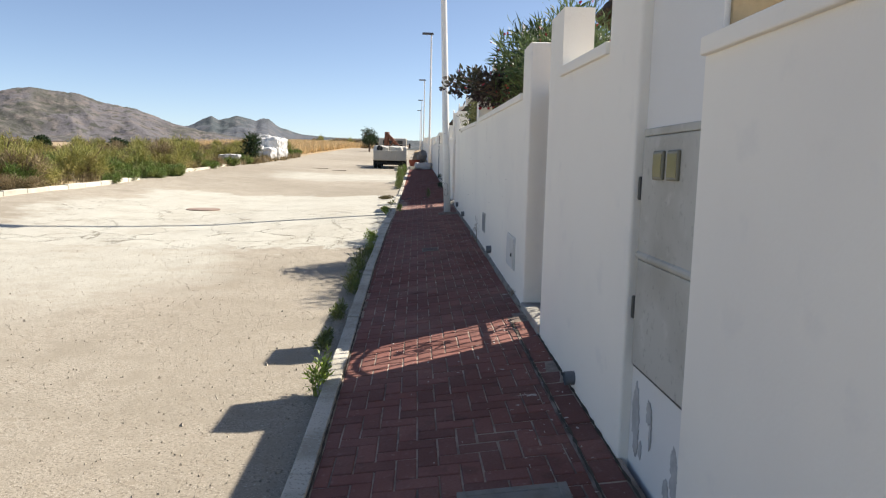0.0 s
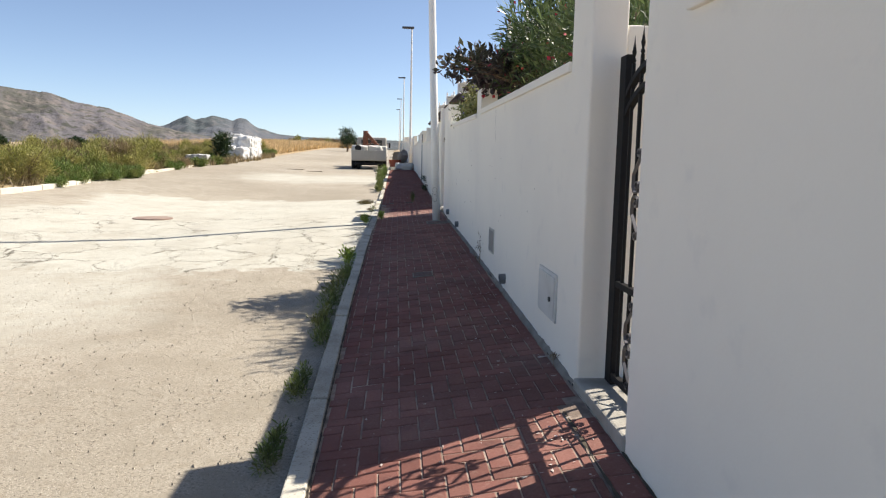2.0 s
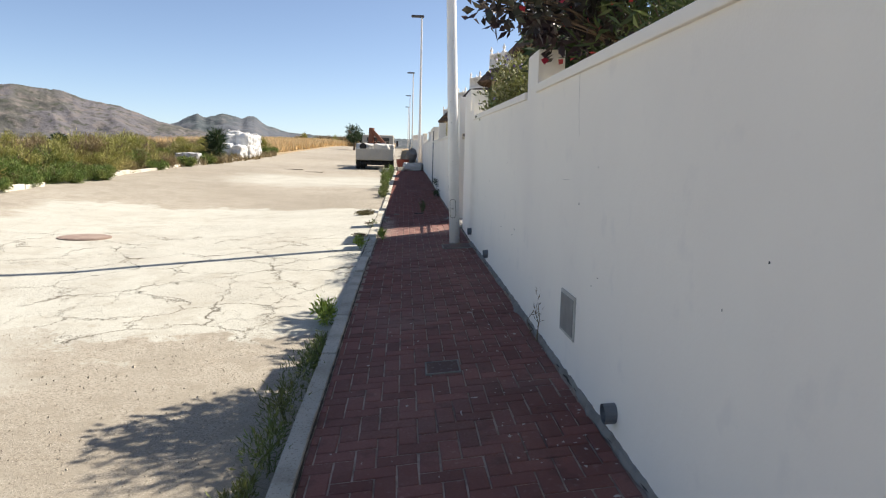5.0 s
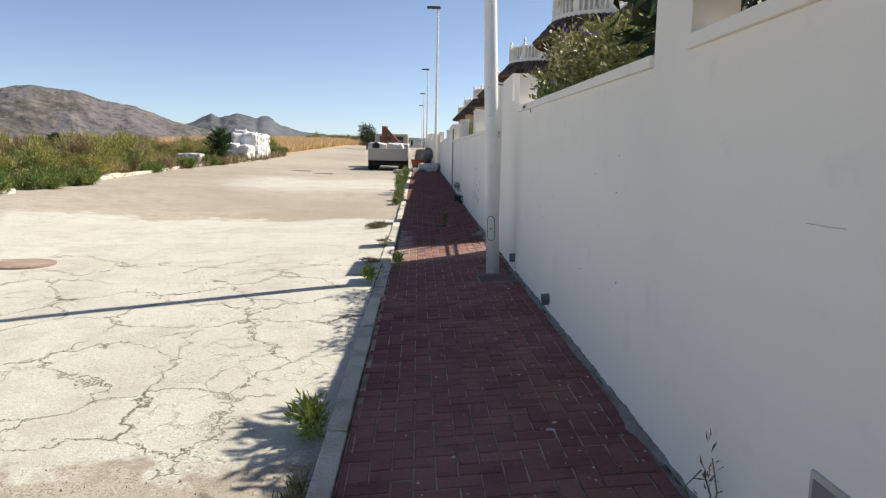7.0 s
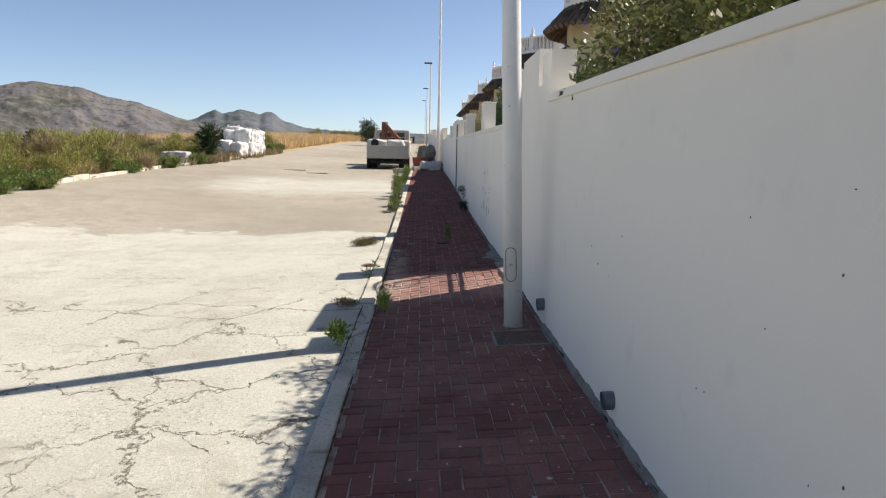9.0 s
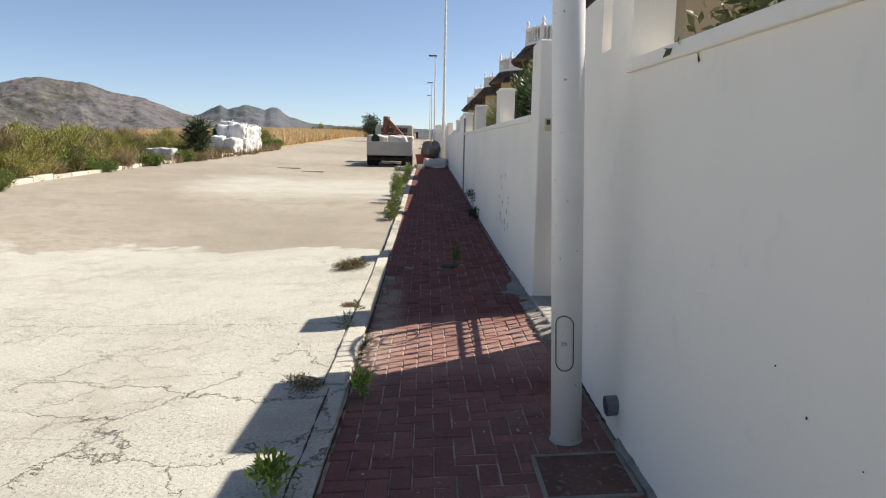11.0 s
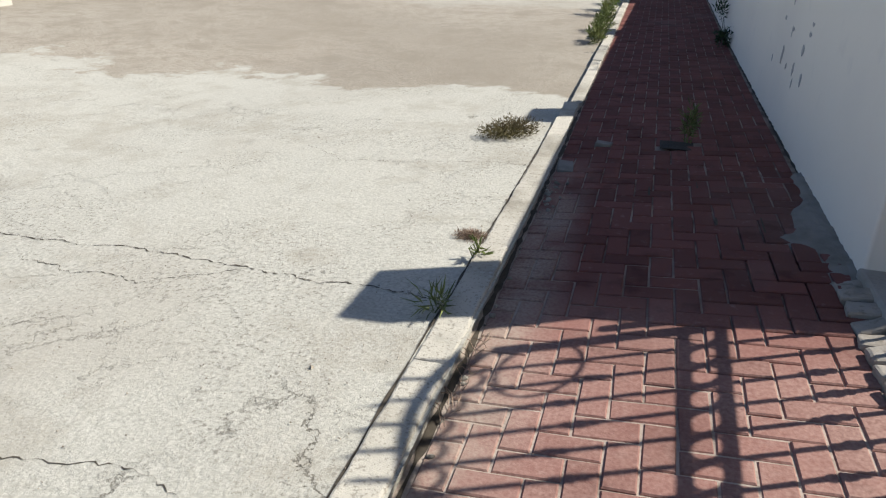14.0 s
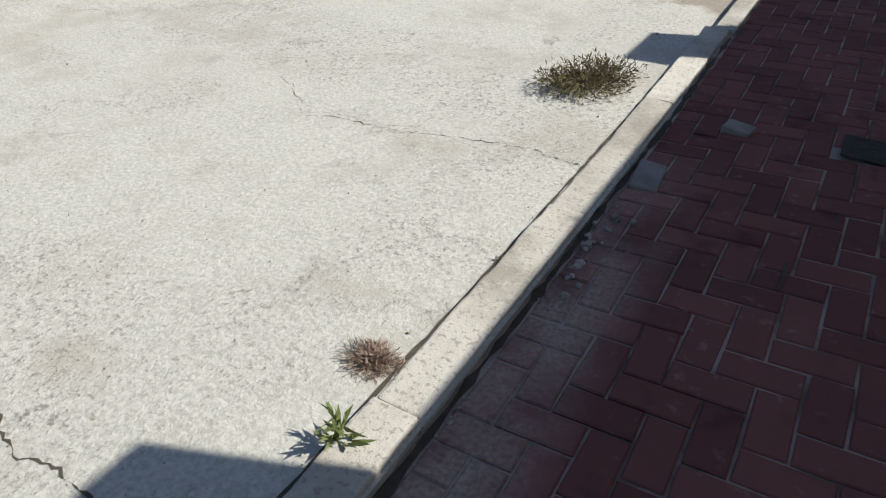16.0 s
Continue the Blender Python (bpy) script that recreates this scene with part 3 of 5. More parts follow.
for k, x, y, s in ((4, -10.5, 30.2, .75), (0, -10.9, 31.3, .85), (4, -10.3, 29.1, .62), (0, -11.6, 29.4, .8), (2, -10.6, 32.2, .7), (4, -11.9, 32.4, .85), (2, -10.8, 34.2, .75)):
    bush(k, x, y, s, label="large yellow green roadside shrub leaning over a kerb")
for i in range(12):
    bush(rs.choice((3, 5)), -9.95 - .3 * rs.random(), 15 + 29 * rs.random(), rs.uniform(.5, .75))

for i in range(22):
    bush(rs.choice((2, 5, 2, 0)), -3.5 - 22 * rs.random(), 131 + 6 * rs.random(), rs.uniform(.9, 1.6), label="dry brown shrub before tall straw", group="dry shrubs at the end of the road")

# ---- gates ----
IRON = shader("black_iron", (.007, .007, .008), .6, .0, ((20, 3, .55, .7, (.015, .014, .013), .6),), ((60, 3, .15, .003),), .22)
CEMENT = shader("bare_cement", (.44, .425, .39), .95, 0, ((4, 5, .45, .68, (.33, .315, .28), .8),), ((60, 5, .6, .01),), .2)

SILL = shader("worn_sill_cement", (.37, .355, .32), .95, 0, ((5, 5, .45, .68, (.26, .245, .21), .8),), ((60, 5, .6, .01),), .2)


def spiral(cx, y0, z0, r, turns, start, sign=1, n=26):
    pts = []
    for k in range(n):
        s = k / (n - 1)
        a = start + sign * s * turns * 2 * math.pi
        q = r * (1 - .72 * s)
        pts.append((cx, y0 + q * math.cos(a), z0 + q * math.sin(a)))
    return pts


def spike(bm, x, y, z):
    turned(bm, ((.006, 0), (.013, .012), (.006, .03), (.012, .055), (.004, .1), (.001, .135)), 6, Matrix.Translation((x, y, z)))


def bar_y(y0, y1, n):
    return [y0 + (y1 - y0) * (k + 1) / (n + 1) for k in range(n)]


def gate_scrolls():
    """A closed garden gate with an arched top, spear points and scrollwork."""
    y0, y1, x, zb = GATE_1[0], GATE_1[1], 1.1, .37
    g = holder("iron_gate", pose(0, 0, 0), "closed black wrought iron gate with scrolls and spear points", "gate")
    arch = lambda y, h: h + .13 * max(0, math.sin(math.pi * (y - y0) / (y1 - y0))) ** .8
    for a, w in ((y0 + .02, .045), (y1 - .135, .1)):
        bm = bmesh.new()
        box(bm, x - .02, x + .02, a, a + w, zb - .03, 2.12, bevel=.006)
        part("stile", bm, IRON, g)
    for h in (1.81, 1.91):
        bm = bmesh.new()
        n = 18
        tube(bm, [(x, y0 + .04 + (y1 - y0 - .17) * k / n, arch(y0 + (y1 - y0) * k / n, h)) for k in range(n + 1)], 0, flat=(.016, .014))
        part("arched_rail", bm, IRON, g)
    for h in (zb + .02, .905):
        bm = bmesh.new()
        box(bm, x - .018, x + .018, y0 + .04, y1 - .13, h - .017, h + .017, bevel=.002)
        part("rail", bm, IRON, g)
    mid = 5.285
    for k in (-2, -1, 0, 1, 2):
        y = mid + .122 * k
        bm = bmesh.new()
        top = arch(y, 1.91) + .06
        box(bm, x - .008, x + .008, y - .008, y + .008, zb, top)
        spike(bm, x, y, top)
        part("bar", bm, IRON, g)
    steel = shader("bare_scroll_iron", (.09, .09, .1), .32, .7)
    for zc, up in ((1.4, 1), (1.4, -1), (.63, 1), (.63, -1)):
        for sd in (-1, 1):
            bm = bmesh.new()
            lyre = spiral(x - .02, mid + sd * .032, zc + up * .21, .026, 1.1, math.pi * (.5 + .5 * sd), up * sd, 18)[::-1]
            lyre += [(x - .02, mid + sd * (.012 + .09 * k / 4), zc + up * (.185 - .085 * k / 4)) for k in range(5)]
            lyre += [(x - .02, mid + sd * (.07 + .036 * math.cos(k * .5)), zc + up * (.075 - .07 * math.sin(k * .5))) for k in range(1, 5)]
            lyre += spiral(x - .02, mid + sd * .045, zc + up * .042, .03, 1.2, -up * math.pi / 2, -sd * up, 20)
            tube(bm, lyre, 0, flat=(.008, .0035))
            part("scroll", bm, steel, g, "polished dark steel scroll")
    return g


def gate_rings():
    """A closed garden gate with a band of rings, collars and spear points."""
    y0, y1, x, zb = GATE_2[0], GATE_2[1], 1.1, .64
    g = holder("iron_gate", pose(0, 0, 0), "closed black iron gate with ring band and collars", "gate")
    arch = lambda y, h: h + .26 * max(0, math.sin(math.pi * (y - y0) / (y1 - y0))) ** .9
    for a in (y0 + .02, y1 - .2):
        bm = bmesh.new()
        box(bm, x - .02, x + .02, a, a + .05, zb, 2.25, bevel=.003)
        part("stile", bm, IRON, g)
    bm = bmesh.new()
    box(bm, x - .015, x + .015, y1 - .12, y1 - .08, 1.15, 1.85, bevel=.003)
    part("lock_case", bm, IRON, g)
    for h in (2.15, 2.23):
        bm = bmesh.new()
        n = 14
        tube(bm, [(x, y0 + .04 + (y1 - y0 - .22) * k / n, arch(y0 + (y1 - y0 - .2) * k / n, h)) for k in range(n + 1)], 0, flat=(.014, .012))
        part("arched_rail", bm, IRON, g)
    for h in (zb + .02, 1.38, 1.52):
        bm = bmesh.new()
        box(bm, x - .014, x + .014, y0 + .04, y1 - .16, h - .012, h + .012, bevel=.002)
        part("rail", bm, IRON, g)
    ys = bar_y(y0 + .04, y1 - .18, 7)
    for i, y in enumerate(ys):
        bm = bmesh.new()
        top = arch(y, 2.23) + .06
        box(bm, x - .008, x + .008, y - .008, y + .008, zb, top)
        spike(bm, x, y, top)
        for z in ((1.02, 1.86) if i % 2 else (1.06, 1.94)):
            turned(bm, ((.009, -.06), (.018, -.045), (.012, -.03), (.022, 0), (.012, .03), (.018, .045), (.009, .06)), 8, Matrix.Translation((x, y, z)))
        part("bar", bm, IRON, g)
    for a, b in zip([y0 + .05] + ys, ys + [y1 - .17]):
        bm = bmesh.new()
        m, w = (a + b) / 2, abs(b - a) * .42
        tube(bm, [(x, m + w * math.cos(k * math.pi / 9), 1.45 + .062 * math.sin(k * math.pi / 9)) for k in range(19)], 0, flat=(.008, .004))
        part("oval_ring", bm, IRON, g)
    for a, b in zip(ys, ys[1:]):
        bm = bmesh.new()
        m, w = (a + b) / 2, abs(b - a) * .4
        c = arch(m, 2.15) - .065
        tube(bm, [(x, m + w * math.cos(k * math.pi / 9), c + .055 * math.sin(k * math.pi / 9)) for k in range(19)], 0, flat=(.008, .004))
        part("oval_ring", bm, IRON, g)
    bm = bmesh.new()
    tube(bm, [(x - .02, y1 - .33 + .16 * math.cos(k * math.pi / 12), 2.03 + .16 * math.sin(k * math.pi / 12)) for k in range(25)], 0, flat=(.006, .005))
    part("ring", bm, IRON, g)
    return g


gate_scrolls()
gate_rings()
# thresholds and the returns beside the gates
for (a, b), z, nm in ((GATE_1, .335, "threshold"), (GATE_2, .6, "threshold")):
    bm = bmesh.new()
    box(bm, WALL_X - .015, 2.6, a - .02, b + .02, z - .6, z, bevel=.015)
    part(nm, bm, SILL, wall)
bm = bmesh.new()
box(bm, WALL_X + .2, 1.42, GATE_1[1] + .02, GATE_1[1] + .22, .2, 2.3, bevel=.01)
box(bm, WALL_X + .2, 3.4, GATE_2[1] + .05, GATE_2[1] + .25, .2, 2.12, bevel=.01)
box(bm, 3.2, 3.4, 12, GATE_2[1] + .05, .2, 2.1)
part("garden_wall", bm, WHITE, wall)
bm = bmesh.new()
box(bm, 1.44, 3.2, 6.05, 6.3, .2, 1.12, bevel=.02)
PLANTER = shader("rough_yellow_stone", (.42, .33, .2), .95, 0, ((6, 5, .45, .65, (.3, .23, .14), .8),), ((18, 5, .8, .03),), .2)
tagged(part("planter_wall", bm, PLANTER), "rough yellow stone planter wall in the garden", "planter")
# sloping light setts in front of the second gate
setts = holder("gate_ramp", Matrix(), "row of pale worn setts before a gate", "ramp", kind="structure")
PALE = shader("pale_sett", (.33, .305, .265), .9, 0, ((9, 4, .45, .65, (.24, .21, .17), .8), (40, 4, .56, .68, (.15, .13, .1), .6)), ((80, 4, .5, .006),), .25)
for k in range(11):
    y = GATE_2[0] - .02 + k * .105
    bm = bmesh.new()
    box(bm, -.062, .062, -.046, .046, -.06, 0, pose(.872, y + .05, .572 + random.uniform(-.012, .01), random.uniform(-5, 5), -14 + random.uniform(-7, 7), random.uniform(-9, 9)), bevel=.012)
    bmesh.ops.subdivide_edges(bm, edges=[e for e in bm.edges if e.calc_length() > .03], cuts=2, use_grid_fill=True)
    for v in bm.verts:
        v.co += noise.noise_vector(v.co * 28) * .006
    part("sett", bm, PALE, setts)

OLDCEM = shader("old_dirty_cement", (.25, .235, .21), .95, 0, ((8, 5, .45, .68, (.17, .15, .13), .8),), ((60, 5, .6, .008),), .2)
# ---- fittings on the wall ----
METAL = shader("weathered_grey_metal", (.47, .465, .42), .75, 0, ((2.5, 6, .45, .66, (.36, .345, .3), .9), (9, 6, .6, .7, (.56, .55, .51), .5), (30, 4, .6, .72, (.26, .25, .22), .5)), ((40, 3, .1, .004),))
DARKM = shader("dark_hinge", (.08, .08, .075), .6, .4)
GREYPVC = shader("grey_pvc", (.13, .14, .15), .5)
DULLFRAME = shader("dull_olive_plastic", (.15, .145, .1), .45)
GLASSY = shader("yellowed_plastic_window", (.27, .255, .15), .12, 0, ((6, 3, .4, .7, (.25, .23, .11), .8),))
cab = holder("meter_cabinet", pose(WALL_X + .05, 0, 0), "weathered grey metal meter cabinet with two yellowed windows", "cabinet")
bm = bmesh.new()
box(bm, -.014, .03, 2.2, 2.885, 1.64, 1.672, bevel=.006)
box(bm, -.01, .03, 2.868, 2.888, .64, 1.655)
part("frame", bm, METAL, cab)
# dark strips put in for the shade of the gap round the doors
bm = bmesh.new()
box(bm, -.012, .03, 2.2, 2.867, .64, .652)
box(bm, -.012, .03, 2.2, 2.209, .652, 1.64)
part("gap_shade", bm, DARKM, cab, "dark strips standing in for the shaded gap round the doors")
bm = bmesh.new()
box(bm, -.022, 0, 2.21, 2.862, 1.15, 1.636, bevel=.004)
door = part("upper_door", bm, METAL, cab)
for y in (2.655, 2.5):
    bm = bmesh.new()
    box(bm, -.034, -.02, y - .056, y + .056, 1.46, 1.575, bevel=.006)
    pane = part("window", bm, DULLFRAME, door, "dull olive inspection window frame")
    bm = bmesh.new()
    box(bm, -.037, -.033, y - .045, y + .045, 1.472, 1.563, bevel=.002)
    part("pane", bm, GLASSY, door, "yellowed plastic inspection pane")
bm = bmesh.new()
box(bm, -.022, 0, 2.21, 2.862, .655, 1.115, bevel=.004)
part("lower_door", bm, METAL, cab)
bm = bmesh.new()
rod(bm, (-.012, 2.21, 1.135), (-.012, 2.862, 1.135), .02, n=12)
part("mid_rail", bm, METAL, cab)
for z in (1.42, .9):
    bm = bmesh.new()
    box(bm, -.028, .0, 2.866, 2.892, z - .05, z + .05, bevel=.006)
    part("hinge", bm, DARKM, cab, "dark steel hinge")


LIGHTM = shader("pale_grey_metal", (.6, .6, .58), .55, 0, ((4, 5, .48, .7, (.5, .5, .47), .8), (30, 4, .62, .74, (.36, .35, .33), .5)), ((40, 3, .1, .004),))


def wall_box(y0, y1, z0, z1, label):
    ob = holder("utility_box", pose(WALL_X, 0, 0), label, "utility box")
    bm = bmesh.new()
    box(bm, -.012, .01, y0, y1, z0, z1, bevel=.004)
    part("frame", bm, LIGHTM, ob)
    bm = bmesh.new()
    box(bm, -.02, -.006, y0 + .025, y1 - .025, z0 + .022, z1 - .022, bevel=.003)
    d = part("door", bm, LIGHTM, ob)
    bm = bmesh.new()
    rod(bm, (-.03, y0 + .12, (z0 + z1) / 2 - .02), (-.015, y0 + .12, (z0 + z1) / 2 - .02), .017)
    part("latch", bm, DARKM, d, "black round latch")


wall_box(6.25, 6.76, .525, .84, "grey metal utility box door set in a white wall")
ob = holder("wall_vent", pose(WALL_X, 0, 0), "small grey metal plate set in a white wall", "vent")
bm = bmesh.new()
box(bm, -.01, .01, 9.08, 9.42, .6, .86, bevel=.003)
part("plate", bm, METAL, ob)
bm = bmesh.new()
box(bm, -.014, -.006, 9.1, 9.4, .62, .84, bevel=.002)
part("inset", bm, shader("mid_grey_plate", (.2, .2, .195), .6, .2, ((6, 4, .4, .7, (.28, .28, .27), .8),)), ob)
for y, z, r in ((3.77, 0.291, .04), (8.3, .475, .048), (13.2, .565, .048), (15.22, .63, .05)):
    bm = bmesh.new()
    rod(bm, (.02, y, z), (-.055, y, z - .006), r, n=18, cap=False)
    rod(bm, (-.055, y, z - .006), (.02, y, z), r - .007, n=18, cap=False)
    bmesh.ops.create_circle(bm, cap_ends=True, segments=18, radius=r - .002, matrix=Matrix.Translation((0.0, y, z)) @ Matrix.Rotation(math.pi / 2, 4, "Y"))
    p = part("drain_pipe", bm, GREYPVC, smooth=False)
    p.location.x = WALL_X
    tagged(p, "short grey plastic drain pipe out of a wall", "pipe", "drain pipes")
ob = holder("intercom", pose(1.015, GATE_2[1], 2.12), "small cream plastic intercom on a gate pillar", "intercom")
bm = bmesh.new()
box(bm, -.028, .028, -.025, 0, -.055, .055, bevel=.006)
part("case", bm, shader("cream_plastic", (.62, .54, .4), .5), ob)
bm = bmesh.new()
box(bm, -.016, .016, -.029, -.02, 0, .042, bevel=.002)
part("panel", bm, DARKM, ob, "dark speaker panel")
# rough brown end of the tall cabinet wall
bm = bmesh.new()
box(bm, WALL_X + .07, WALL_X + .36, 2.2, 2.217, 1.4, 2.5)
part("rough_end", bm, PLANTER, wall)
# joint strip and conduit further on
bm = bmesh.new()
box(bm, WALL_X - .03, WALL_X + .01, 29.45, 29.52, wall_z(29.4), 2.75)
tagged(part("downpipe", bm, GREYPVC), "grey vertical conduit on a white wall", "pipe")

# flaked paint and scuffs
GREYP = shader("bare_grey_plaster", (.4, .4, .39), .95, 0, ((20, 4, .4, .65, (.5, .5, .49), .8),), ((70, 4, .4, .005),), .2)


def flake(x, y, z, w, h, seed, material=GREYP, n=44):
    rng = random.Random(seed)

    def edge(k):
        a = k * 6.283 / n
        return .78 + .4 * noise.noise((math.cos(a) * 1.3 + seed, math.sin(a) * 1.3, 0)) + .3 * noise.noise((math.cos(a) * 5, math.sin(a) * 5 + seed, 0)) + rng.uniform(-.09, .09)
    bm = bmesh.new()
    x -= .0006 * (seed % 8)
    rim = [(y + w * math.cos(k * 6.283 / n) * edge(k), z + h * math.sin(k * 6.283 / n) * edge(k + .2)) for k in range(n)]
    front = [bm.verts.new((x - .002, p, q)) for p, q in rim]
    back = [bm.verts.new((x + .002, p, q)) for p, q in rim]
    mid = bm.verts.new((x - .002, y, z))
    for k in range(n):
        m = (k + 1) % n
        bm.faces.new((front[m], front[k], mid))
        bm.faces.new((front[k], front[m], back[m], back[k]))
    part("flake", bm, material, wall)


for k, (y, z, w, h) in enumerate(((2.82, .44, .05, .16), (2.8, .33, .04, .1), (2.66, .49, .035, .06), (2.63, .42, .012, .09), (2.38, .4, .04, .07), (2.36, .33, .05, .09), (2.44, .27, .03, .06), (2.74, .3, .02, .05))):
    flake(WALL_X + .05, y, z, w, h, 100 + k)
rw = random.Random(9)
for k in range(16):
    flake(WALL_X, rw.uniform(19.9, 21.3), rw.uniform(.95, 1.75), rw.uniform(.008, .045), rw.uniform(.012, .05), 200 + k)
for k in range(26):
    flake(WALL_X, rw.choice((rw.uniform(11.2, 15.2), rw.uniform(7, 10), rw.uniform(22, 28))), rw.uniform(.9, 1.75), rw.uniform(.001, .002), rw.uniform(.002, .006), 300 + k, DARKM)
# hairline cracks in the plaster
for line in (((9.25, 2.15), (9.23, 1.95), (9.19, 1.77)), ((9.56, 1.53), (9.36, 1.53))):
    pts = []
    for (ya, za), (yb, zb) in zip(line, line[1:]):
        pts += [(WALL_X, ya + (yb - ya) * k / 12 + .006 * noise.noise((k * .9, za * 9, 1)), za + (zb - za) * k / 12 + .006 * noise.noise((k * .9, za * 9, 7))) for k in range(12)]
    bm = bmesh.new()
    tube(bm, pts, .0007, 4)
    part("hairline_crack", bm, DARKM, wall)
bm = bmesh.new()
bmesh.ops.create_grid(bm, x_segments=6, y_segments=420, size=.5)
for v in bm.verts:
    u, y = v.co.x + .5, 10.45 + 9.4 * v.co.y
    reach = .022 + .05 * max(0.0, noise.noise((y * 1.7, 1, 0)) + .25) + .022 * noise.noise((y * 9, 4, 0))
    x = WALL_X + .008 - max(.012, reach) * u
    lump = .014 * noise.noise((x * 25, y * 11, 2)) + .007 * noise.noise((x * 60, y * 40, 5))
    v.co = Vector((x, y, wall_z(y) + (.026 + lump) * (1 - u ** 3) - .008 * u ** 5))
tagged(part("mortar_rubble", bm, OLDCEM), "crumbled mortar along the foot of a wall", "rubble", kind="stuff")
bm = bmesh.new()
bmesh.ops.create_grid(bm, x_segments=14, y_segments=46, size=.5)
for v in bm.verts:
    u, w = v.co.x + .5, v.co.y * 2
    reach = (.06 + .19 * max(0.0, 1 - abs(w + .35) * 1.1)) * (1 + .6 * noise.noise((w * 4, 3, 0))) + .012 * noise.noise((w * 11, 9, 0))
    x, y = WALL_X + .01 - max(.03, reach) * u, 18.62 + .72 * w
    lump = .012 * noise.noise((x * 14, y * 14, 2)) + .006 * noise.noise((x * 45, y * 45, 5))
    v.co = Vector((x, y, pave_z(x, y) + (.018 + lump) * (1 - u ** 4) - .012 * u ** 6))
tagged(part("broken_cement", bm, OLDCEM), "broken grey cement patch on the pavement by a gate", "rubble", kind="stuff")

# ---- lamp foot: inspection door, cover, base ----
lamp = [o for o in scene.objects if o.name == "street_lamp"][0]
ang = radians(250)
R_ = .0755


def on_pole(u, v, r=R_):
    a = ang + u / r
    return (r * math.cos(a), r * math.sin(a), v)


lidbm = bmesh.new()
out, inn = [], []
for k in range(40):
    t = k * 2 * math.pi / 40
    u = .045 * math.cos(t)
    v = .51 + (.09 if math.sin(t) > 0 else -.09) + .045 * math.sin(t)
    out.append(on_pole(u, v, .0775))
tube(lidbm, out + [out[0]], .0028, 5)
part("inspection_door_gap", lidbm, DARKM, lamp, "dark gap round the inspection door")
bm = bmesh.new()
box(bm, -.014, .014, -.003, .003, .5, .516, Matrix.Rotation(ang - math.pi / 2, 4, "Z") @ Matrix.Translation((0, .079, 0)), bevel=.001)
part("lock_plate", bm, METAL, lamp)
bm = bmesh.new()
turned(bm, ((.084, -.03), (.084, .0), (.08, .006), (.0765, .01)), 14)
part("mortar_collar", bm, CEMENT, lamp)
RUST = shader("rusty_cover", (.10, .05, .038), .75, .3, ((5, 5, .45, .65, (.15, .085, .06), .8), (40, 3, .58, .7, (.3, .26, .22), .5)), ((60, 3, .3, .004),))


def cover(name, x0, x1, y0, y1, label, rim=.05, material=RUST, up=.006):
    ob = holder(name, Matrix(), label, "cover")
    bm = bmesh.new()
    box(bm, x0, x1, y0, y1, -.03, 0)
    for v in bm.verts:
        v.co.z += pave_z(v.co.x, v.co.y) + up
    part("lid", bm, material, ob)
    for a in ((x0 - rim, x0, y0 - rim, y1 + rim), (x1, x1 + rim, y0 - rim, y1 + rim), (x0, x1, y0 - rim, y0), (x0, x1, y1, y1 + rim)):
        bm = bmesh.new()
        box(bm, *a, -.03, .004, bevel=.003)
        for v in bm.verts:
            v.co.z += pave_z(v.co.x, v.co.y) + up
        part("rim", bm, OLDCEM, ob, "cement rim")
    return ob


cover("pavement_cover", .5, .88, 14.66, 15.03, "rusty square pavement cover beside a lamp post", .02)
cover("meter_cover", .23, .62, 2.1, 2.68, "grey cement inspection cover in a red pavement", .04, OLDCEM)
cover("small_cover", .1, .3, 9.45, 9.66, "small dark square cover in a red pavement", .012)
ob = holder("manhole_cover", pose(-5.0, 16.0, road_z(-5.0, 16.0) + .008), "round brown iron manhole cover in the road", "manhole")
bm = bmesh.new()
turned(bm, ((.38, -.04), (.38, .012), (.36, .016)), 32)
DUSTY = shader("dusty_iron", (.25, .18, .145), .85, 0, ((6, 5, .45, .65, (.33, .26, .21), .8),), ((60, 3, .3, .004),))
part("frame", bm, DUSTY, ob)
bm = bmesh.new()
turned(bm, ((.34, -.02), (.34, .018), (.33, .022)), 32)
part("lid", bm, DUSTY, ob)
# missing pavers: a square pit with a weed
bm = bmesh.new()
box(bm, -.11, .11, -.1, .1, -.0, .007, bevel=.002)
pit = part("planting_pit", bm, shader("dark_soil", (.035, .028, .022), 1, 0, ((20, 4, .4, .7, (.06, .05, .04), .8),), ((50, 4, .8, .02),)))
pit.location = (.26, 19.9, pave_z(.26, 19.9))
tagged(pit, "dark square pit of missing pavers", "pit")

# ---- houses behind the gardens ----
OCHRE = shader("cream_house_render", (.52, .44, .3), .9, 0, ((.5, 4, .45, .7, (.46, .39, .26), .7),), ((40, 4, .15, .01),), .2)
TILE = random_tint(shader("brown_roof_tile", (.12, .085, .065), .9, 0, ((3, 4, .4, .7, (.075, .065, .055), .9), (25, 3, .55, .7, (.22, .18, .14), .6)), ((50, 4, .4, .01),), .2), .6, 1.35)
STONEW = shader("white_cast_stone", (.8, .78, .74), .8, 0, ((4, 4, .5, .75, (.66, .63, .58), .6),), ((50, 3, .1, .004),), .3)


